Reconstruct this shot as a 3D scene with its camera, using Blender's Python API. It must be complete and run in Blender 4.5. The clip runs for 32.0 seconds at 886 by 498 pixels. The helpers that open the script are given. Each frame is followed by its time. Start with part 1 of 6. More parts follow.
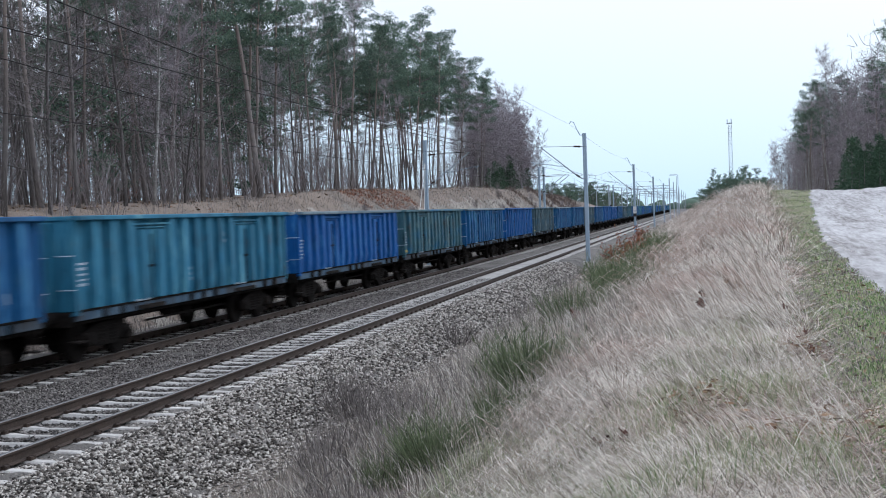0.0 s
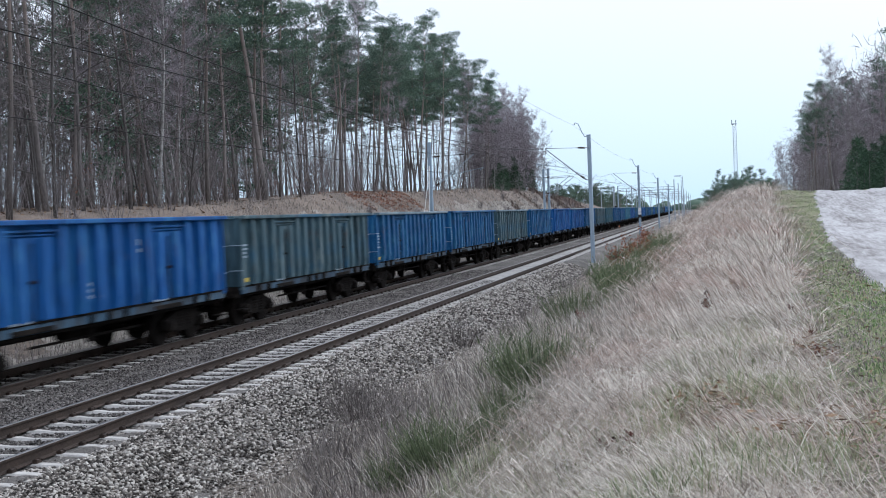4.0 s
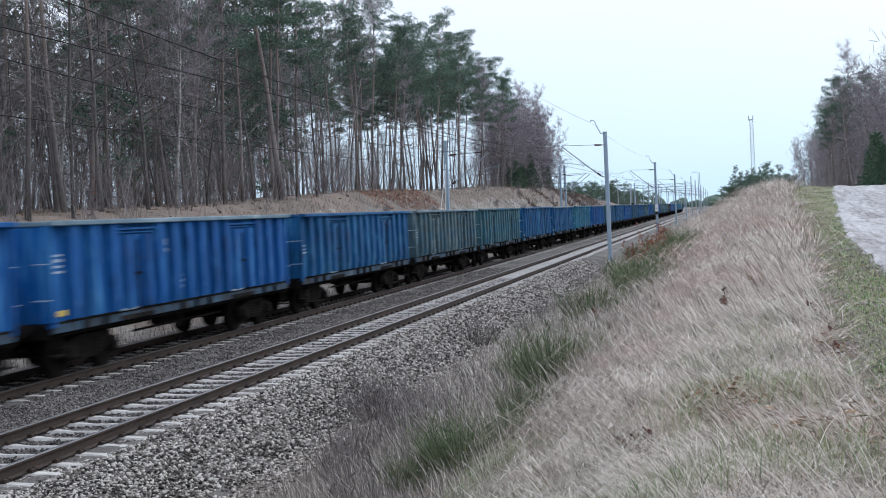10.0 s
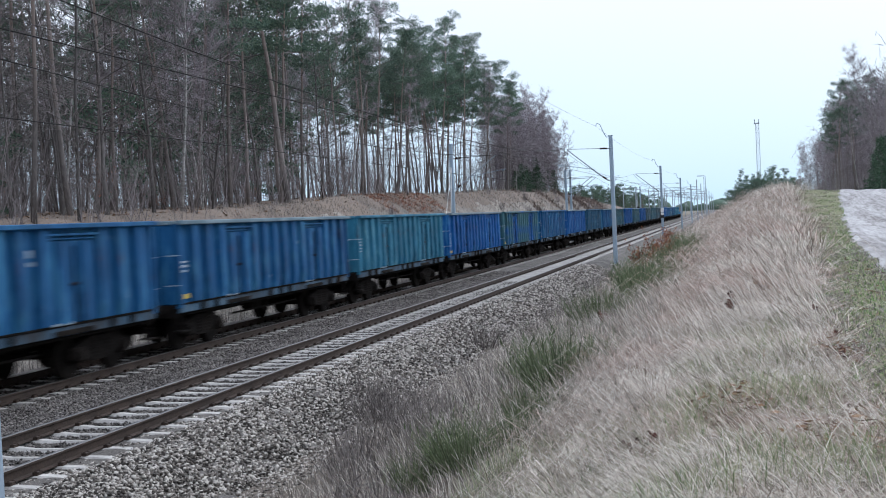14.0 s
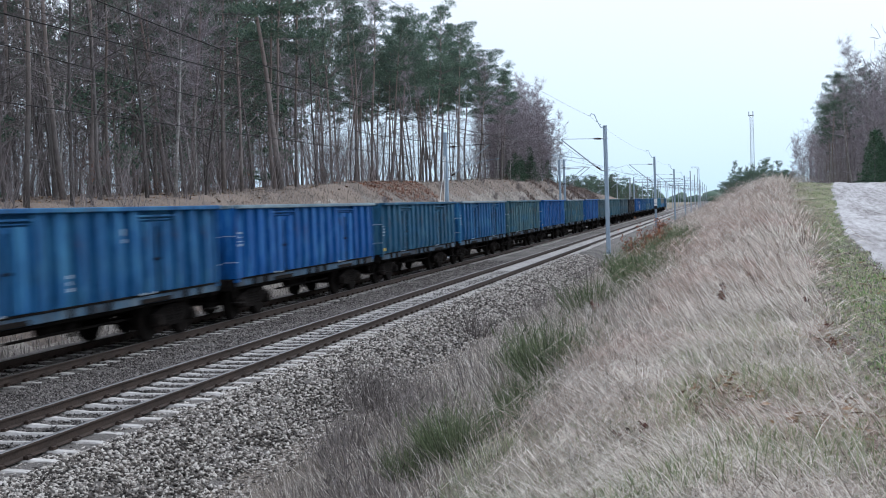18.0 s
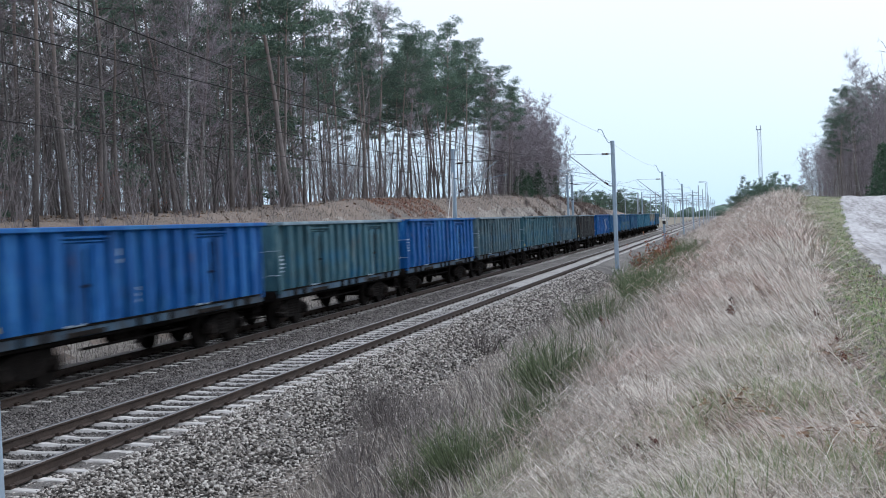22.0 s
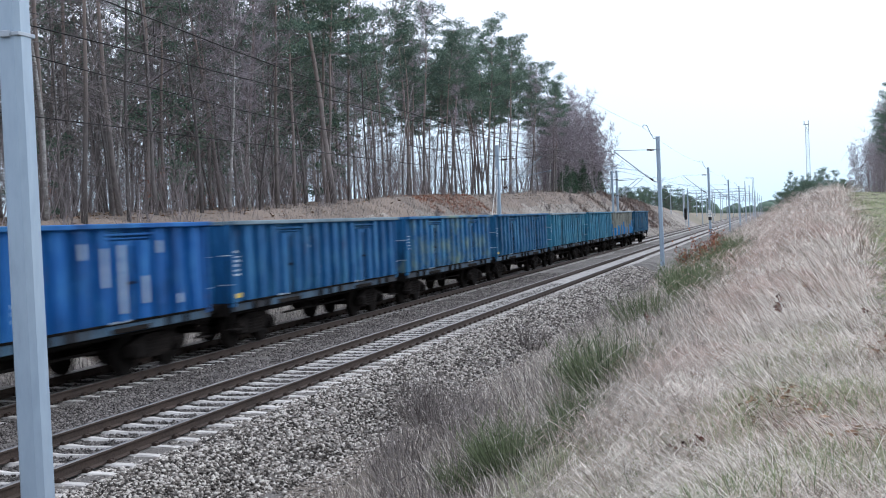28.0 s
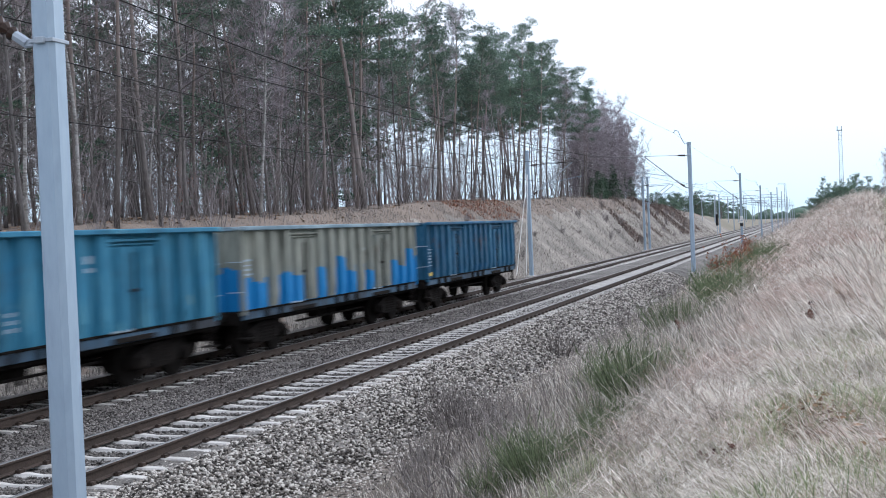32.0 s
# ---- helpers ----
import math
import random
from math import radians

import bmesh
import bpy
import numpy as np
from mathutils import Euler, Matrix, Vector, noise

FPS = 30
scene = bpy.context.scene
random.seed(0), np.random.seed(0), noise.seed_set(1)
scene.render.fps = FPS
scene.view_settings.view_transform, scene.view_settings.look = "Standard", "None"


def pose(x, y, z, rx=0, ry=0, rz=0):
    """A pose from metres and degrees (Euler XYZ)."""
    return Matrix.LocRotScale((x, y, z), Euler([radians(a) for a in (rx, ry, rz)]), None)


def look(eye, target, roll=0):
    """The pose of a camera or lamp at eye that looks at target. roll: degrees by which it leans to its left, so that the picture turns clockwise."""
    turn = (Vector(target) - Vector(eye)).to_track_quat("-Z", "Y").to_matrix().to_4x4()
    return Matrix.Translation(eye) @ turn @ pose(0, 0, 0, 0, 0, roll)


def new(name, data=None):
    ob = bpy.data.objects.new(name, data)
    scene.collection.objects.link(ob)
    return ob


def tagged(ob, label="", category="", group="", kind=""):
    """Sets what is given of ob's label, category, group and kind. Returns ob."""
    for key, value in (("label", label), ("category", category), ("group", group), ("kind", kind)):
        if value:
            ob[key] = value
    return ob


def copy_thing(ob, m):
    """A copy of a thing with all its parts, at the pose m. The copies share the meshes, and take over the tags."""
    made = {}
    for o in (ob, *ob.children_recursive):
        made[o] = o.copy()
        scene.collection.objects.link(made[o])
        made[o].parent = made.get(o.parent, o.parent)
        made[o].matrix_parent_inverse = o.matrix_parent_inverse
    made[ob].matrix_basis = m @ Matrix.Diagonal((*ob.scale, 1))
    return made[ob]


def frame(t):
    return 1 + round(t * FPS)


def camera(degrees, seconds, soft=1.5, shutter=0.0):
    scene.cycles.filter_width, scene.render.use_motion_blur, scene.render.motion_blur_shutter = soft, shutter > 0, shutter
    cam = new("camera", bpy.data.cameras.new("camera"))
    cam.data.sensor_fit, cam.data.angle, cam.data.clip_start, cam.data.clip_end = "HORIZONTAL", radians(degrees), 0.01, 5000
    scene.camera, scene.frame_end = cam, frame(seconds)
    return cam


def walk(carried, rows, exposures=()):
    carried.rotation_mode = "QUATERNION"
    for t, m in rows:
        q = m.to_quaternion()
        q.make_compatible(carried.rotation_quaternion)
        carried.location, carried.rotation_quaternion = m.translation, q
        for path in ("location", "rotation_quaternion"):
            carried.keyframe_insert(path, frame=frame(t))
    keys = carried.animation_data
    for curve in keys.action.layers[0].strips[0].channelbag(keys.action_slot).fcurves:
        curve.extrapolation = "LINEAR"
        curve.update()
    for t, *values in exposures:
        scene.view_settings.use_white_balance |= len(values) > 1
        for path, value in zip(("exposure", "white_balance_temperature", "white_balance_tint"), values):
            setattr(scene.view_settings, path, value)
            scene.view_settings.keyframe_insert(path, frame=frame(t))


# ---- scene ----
EYE = Vector((9.590, 0.0, 2.878))
cam = camera(40.63, 32.0, soft=1.0, shutter=0.7)


def aim(left, up, roll):
    """The camera's pose on its tripod: degrees left of the track, up, and lean."""
    a, b = radians(left), radians(up)
    way = Vector((-math.sin(a) * math.cos(b), math.cos(a) * math.cos(b), math.sin(b)))
    return look(EYE, EYE + way * 20, roll)


walk(cam, [
    (0, aim(12.07, -1.67, -2.11)), (0.5, aim(12.11, -1.79, -2.05)), (1, aim(12.02, -1.89, -1.84)), (1.5, aim(12.02, -1.89, -1.99)),
    (2, aim(12.05, -1.81, -1.99)), (2.5, aim(12.08, -1.76, -2.06)), (3, aim(12.09, -1.67, -2.33)), (3.5, aim(12.13, -1.60, -2.32)),
    (5.5, aim(12.90, -1.56, -2.42)), (6, aim(12.85, -1.63, -2.39)), (6.5, aim(12.83, -1.65, -2.42)), (7, aim(12.81, -1.68, -2.44)),
    (7.5, aim(12.76, -1.70, -2.51)), (8, aim(12.71, -1.72, -2.52)), (8.5, aim(12.69, -1.73, -2.47)), (9, aim(12.73, -1.73, -2.46)),
    (9.5, aim(12.87, -1.68, -2.46)), (10, aim(13.10, -1.62, -2.71)), (10.5, aim(13.35, -1.58, -2.65)), (11, aim(13.40, -1.60, -2.52)),
    (11.5, aim(13.41, -1.61, -2.44)), (12, aim(13.49, -1.60, -2.50)), (12.5, aim(13.55, -1.58, -2.55)), (13, aim(13.56, -1.57, -2.63)),
    (13.5, aim(13.48, -1.48, -2.63)), (14, aim(13.35, -1.45, -2.64)), (14.5, aim(13.34, -1.49, -2.64)), (16.5, aim(13.32, -1.85, -2.06)),
    (17, aim(13.20, -1.96, -2.04)), (17.5, aim(13.14, -2.00, -2.05)), (18, aim(13.04, -2.01, -2.01)), (18.5, aim(13.01, -1.96, -2.11)),
    (19, aim(13.11, -1.77, -2.27)), (19.5, aim(13.22, -1.66, -2.24)), (20, aim(13.24, -1.53, -2.22)), (20.5, aim(13.27, -1.40, -2.31)),
    (21, aim(13.32, -1.30, -2.36)), (21.5, aim(13.37, -1.25, -2.38)), (22, aim(13.41, -1.21, -2.41)), (22.5, aim(13.46, -1.25, -2.40)),
    (23, aim(13.53, -1.25, -2.36)), (23.5, aim(13.64, -1.29, -2.33)), (24, aim(13.74, -1.29, -2.32)), (24.5, aim(13.96, -1.28, -2.31)),
    (25, aim(14.23, -1.28, -2.47)), (25.5, aim(14.36, -1.27, -2.33)), (27.5, aim(15.18, -1.25, -2.56)), (28, aim(15.53, -1.29, -2.48)),
    (28.5, aim(15.77, -1.27, -2.33)), (29, aim(16.13, -1.25, -2.52)), (29.5, aim(16.69, -1.16, -2.52)), (30, aim(17.19, -1.09, -2.54)),
    (30.5, aim(17.16, -0.98, -2.24)), (31, aim(16.77, -0.89, -2.26)), (31.5, aim(16.77, -0.93, -2.20)), (32, aim(16.95, -0.97, -2.35)),
], exposures=[(0, 0.12, 5680, 10), (25, 0.12, 5680, 10), (28, 0.37, 5700, 11), (32, 0.41, 5700, 11)])

# ---- sky and light: an overcast winter day ----
world = bpy.data.worlds.new("world")
scene.world = world
world.use_nodes = True
wn, wl = world.node_tree.nodes, world.node_tree.links
wn.clear()
w_out, w_bg = wn.new("ShaderNodeOutputWorld"), wn.new("ShaderNodeBackground")
w_sky = wn.new("ShaderNodeTexSky")
w_sky.sky_type, w_sky.sun_disc = "NISHITA", False
w_sky.sun_elevation, w_sky.sun_rotation = radians(32), radians(30)
w_sky.dust_density, w_sky.air_density = 4.0, 1.0
w_dim = wn.new("ShaderNodeVectorMath")
w_dim.operation = "SCALE"
w_dim.inputs["Scale"].default_value = 0.10
w_co, w_sep, w_ramp = wn.new("ShaderNodeTexCoord"), wn.new("ShaderNodeSeparateXYZ"), wn.new("ShaderNodeValToRGB")
w_ramp.color_ramp.elements[0].position, w_ramp.color_ramp.elements[0].color = 0.0, (0.70, 0.885, 0.98, 1)
w_ramp.color_ramp.elements[1].position, w_ramp.color_ramp.elements[1].color = 0.20, (1.0, 1.0, 1.02, 1)
w_top = w_ramp.color_ramp.elements.new(0.9)
w_top.color = (1.40, 1.40, 1.47, 1)
w_noise = wn.new("ShaderNodeTexNoise")
w_noise.inputs["Scale"].default_value, w_noise.inputs["Detail"].default_value = 2.2, 4.0
w_mulc = wn.new("ShaderNodeMapRange")
w_mulc.inputs["To Min"].default_value, w_mulc.inputs["To Max"].default_value = 0.96, 1.06
w_cl = wn.new("ShaderNodeVectorMath")
w_cl.operation = "SCALE"
w_mix = wn.new("ShaderNodeMix")
w_mix.data_type = "RGBA"
w_mix.inputs["Factor"].default_value = 0.9
wl.new(w_co.outputs["Generated"], w_sep.inputs[0])
wl.new(w_sep.outputs["Z"], w_ramp.inputs[0])
wl.new(w_co.outputs["Generated"], w_noise.inputs["Vector"])
wl.new(w_noise.outputs[0], w_mulc.inputs["Value"])
wl.new(w_ramp.outputs[0], w_cl.inputs[0])
wl.new(w_mulc.outputs[0], w_cl.inputs["Scale"])
wl.new(w_sky.outputs[0], w_dim.inputs[0])
wl.new(w_dim.outputs[0], w_mix.inputs["A"])
wl.new(w_cl.outputs[0], w_mix.inputs["B"])
wl.new(w_mix.outputs["Result"], w_bg.inputs["Color"])
wl.new(w_bg.outputs[0], w_out.inputs[0])
w_bg.inputs["Strength"].default_value = 1.0
sun = new("sun", bpy.data.lights.new("sun", "SUN"))
sun.data.energy, sun.data.angle, sun.data.color = 1.5, radians(28), (1.0, 0.97, 0.93)
sun.matrix_world = look((30, 52, 42), (0, 0, 0))


# ---- materials ----
def surf(name, cols, fine=20.0, coarse=1.0, rough=0.85, bump=0.3, metal=0.0, stretch=(1, 1, 1), vary=0.0, island=0.0, depth=0.02, spec=0.3, sharp=0.0, thin=0.0):
    """A material with colours spread over two scales of noise; vary by thing, island by loose piece."""
    m = bpy.data.materials.new(name)
    m.use_nodes = True
    nd, ln = m.node_tree.nodes, m.node_tree.links
    b = nd["Principled BSDF"]
    b.inputs["Roughness"].default_value, b.inputs["Metallic"].default_value = rough, metal
    b.inputs["Specular IOR Level"].default_value = spec
    co, mp, info = nd.new("ShaderNodeTexCoord"), nd.new("ShaderNodeMapping"), nd.new("ShaderNodeObjectInfo")
    mp.inputs["Scale"].default_value = stretch
    ln.new(co.outputs["Object"], mp.inputs["Vector"])
    shift = nd.new("ShaderNodeMath")
    shift.operation, shift.inputs[1].default_value = "MULTIPLY", 37.0
    ln.new(info.outputs["Random"], shift.inputs[0])
    ns = []
    for s, d in ((fine, 5.0), (coarse, 4.0)):
        n = nd.new("ShaderNodeTexNoise")
        n.noise_dimensions = "4D"
        n.inputs["Scale"].default_value, n.inputs["Detail"].default_value, n.inputs["Roughness"].default_value = s, d, 0.6
        ln.new(mp.outputs[0], n.inputs["Vector"])
        ln.new(shift.outputs[0], n.inputs["W"])
        ns.append(n)
    mx = nd.new("ShaderNodeMix")
    mx.inputs["Factor"].default_value = 0.5
    ln.new(ns[0].outputs[0], mx.inputs["A"])
    ln.new(ns[1].outputs[0], mx.inputs["B"])
    last = mx.outputs["Result"]
    if island:
        geo, mr, ad = nd.new("ShaderNodeNewGeometry"), nd.new("ShaderNodeMapRange"), nd.new("ShaderNodeMath")
        mr.inputs["To Min"].default_value, mr.inputs["To Max"].default_value = -island, island
        ln.new(geo.outputs["Random Per Island"], mr.inputs["Value"])
        ln.new(mr.outputs[0], ad.inputs[0])
        ln.new(last, ad.inputs[1])
        last = ad.outputs[0]
    rp = nd.new("ShaderNodeValToRGB")
    lo, hi = 0.30 + sharp, 0.70 - sharp
    els = rp.color_ramp.elements
    while len(els) < len(cols):
        els.new(0.5)
    for i, c in enumerate(cols):
        els[i].position, els[i].color = lo + (hi - lo) * i / (len(cols) - 1), (*c, 1)
    ln.new(last, rp.inputs[0])
    out = rp.outputs[0]
    if vary:
        hs, mr = nd.new("ShaderNodeHueSaturation"), nd.new("ShaderNodeMapRange")
        mr.inputs["To Min"].default_value, mr.inputs["To Max"].default_value = 1 - vary, 1 + vary
        ln.new(info.outputs["Random"], mr.inputs["Value"])
        ln.new(mr.outputs[0], hs.inputs["Value"])
        ln.new(out, hs.inputs["Color"])
        out = hs.outputs[0]
    ln.new(out, b.inputs["Base Color"])
    if thin:
        tr, ms = nd.new("ShaderNodeBsdfTranslucent"), nd.new("ShaderNodeMixShader")
        ms.inputs[0].default_value = thin
        ln.new(out, tr.inputs["Color"])
        ln.new(b.outputs[0], ms.inputs[1])
        ln.new(tr.outputs[0], ms.inputs[2])
        ln.new(ms.outputs[0], nd["Material Output"].inputs["Surface"])
    if bump:
        bp = nd.new("ShaderNodeBump")
        bp.inputs["Strength"].default_value, bp.inputs["Distance"].default_value = bump, depth
        ln.new(ns[0].outputs[0], bp.inputs["Height"])
        ln.new(bp.outputs[0], b.inputs["Normal"])
    return m


def paint(name, base, fade, patch, amount, rust=0.5):
    """Weathered wagon paint: faded and streaked, with repainted or rusty patches and dust low down."""
    m = surf(name, [tuple(c * 0.45 for c in base), tuple(c * 0.85 for c in base), base, fade], 9.0, 1.7, 0.75, 0.25, 0, (1, 1, 0.16), 0.08, depth=0.004, spec=0.2, sharp=0.10)
    nd, ln = m.node_tree.nodes, m.node_tree.links
    b = nd["Principled BSDF"]
    src = b.inputs["Base Color"].links[0].from_socket
    co = nd["Texture Coordinate"]
    info = nd["Object Info"]
    for scale, lo, hi, col, stretch in ((0.5, 0.985 - amount, 1.11 - amount, patch, (1, 1, 0.8)), (2.6, 0.66 - 0.1 * rust, 0.82 - 0.1 * rust, (0.085, 0.05, 0.035), (1, 1, 0.35)),
                                          (1.7, 0.66, 0.74, tuple(0.5 * c + 0.16 for c in fade), (1, 1, 0.6))):
        mp, n, r, mx = nd.new("ShaderNodeMapping"), nd.new("ShaderNodeTexNoise"), nd.new("ShaderNodeMapRange"), nd.new("ShaderNodeMix")
        mp.inputs["Scale"].default_value = stretch
        n.noise_dimensions = "4D"
        n.inputs["Scale"].default_value, n.inputs["Detail"].default_value, n.inputs["Roughness"].default_value = scale, 6.0, 0.65
        mx.data_type, mx.inputs["B"].default_value = "RGBA", (*col, 1)
        r.inputs["From Min"].default_value, r.inputs["From Max"].default_value = lo, hi
        ln.new(co.outputs["Object"], mp.inputs[0])
        ln.new(mp.outputs[0], n.inputs["Vector"])
        ln.new(info.outputs["Random"], n.inputs["W"])
        ln.new(n.outputs[0], r.inputs["Value"])
        ln.new(r.outputs[0], mx.inputs["Factor"])
        ln.new(src, mx.inputs["A"])
        src = mx.outputs["Result"]
    ln.new(src, b.inputs["Base Color"])
    return m


def warm_above(m, col, z0, z1):
    """Blends a bark to a warmer colour from height z0 up to z1."""
    nd, ln = m.node_tree.nodes, m.node_tree.links
    b = nd["Principled BSDF"]
    src = b.inputs["Base Color"].links[0].from_socket
    sep, mr, mx = nd.new("ShaderNodeSeparateXYZ"), nd.new("ShaderNodeMapRange"), nd.new("ShaderNodeMix")
    mr.inputs["From Min"].default_value, mr.inputs["From Max"].default_value, mr.inputs["To Max"].default_value = z0, z1, 0.75
    mx.data_type, mx.inputs["B"].default_value = "RGBA", (*col, 1)
    ln.new(nd["Texture Coordinate"].outputs["Object"], sep.inputs[0])
    ln.new(sep.outputs["Z"], mr.inputs["Value"])
    ln.new(mr.outputs[0], mx.inputs["Factor"])
    ln.new(src, mx.inputs["A"])
    ln.new(mx.outputs["Result"], b.inputs["Base Color"])
    return m


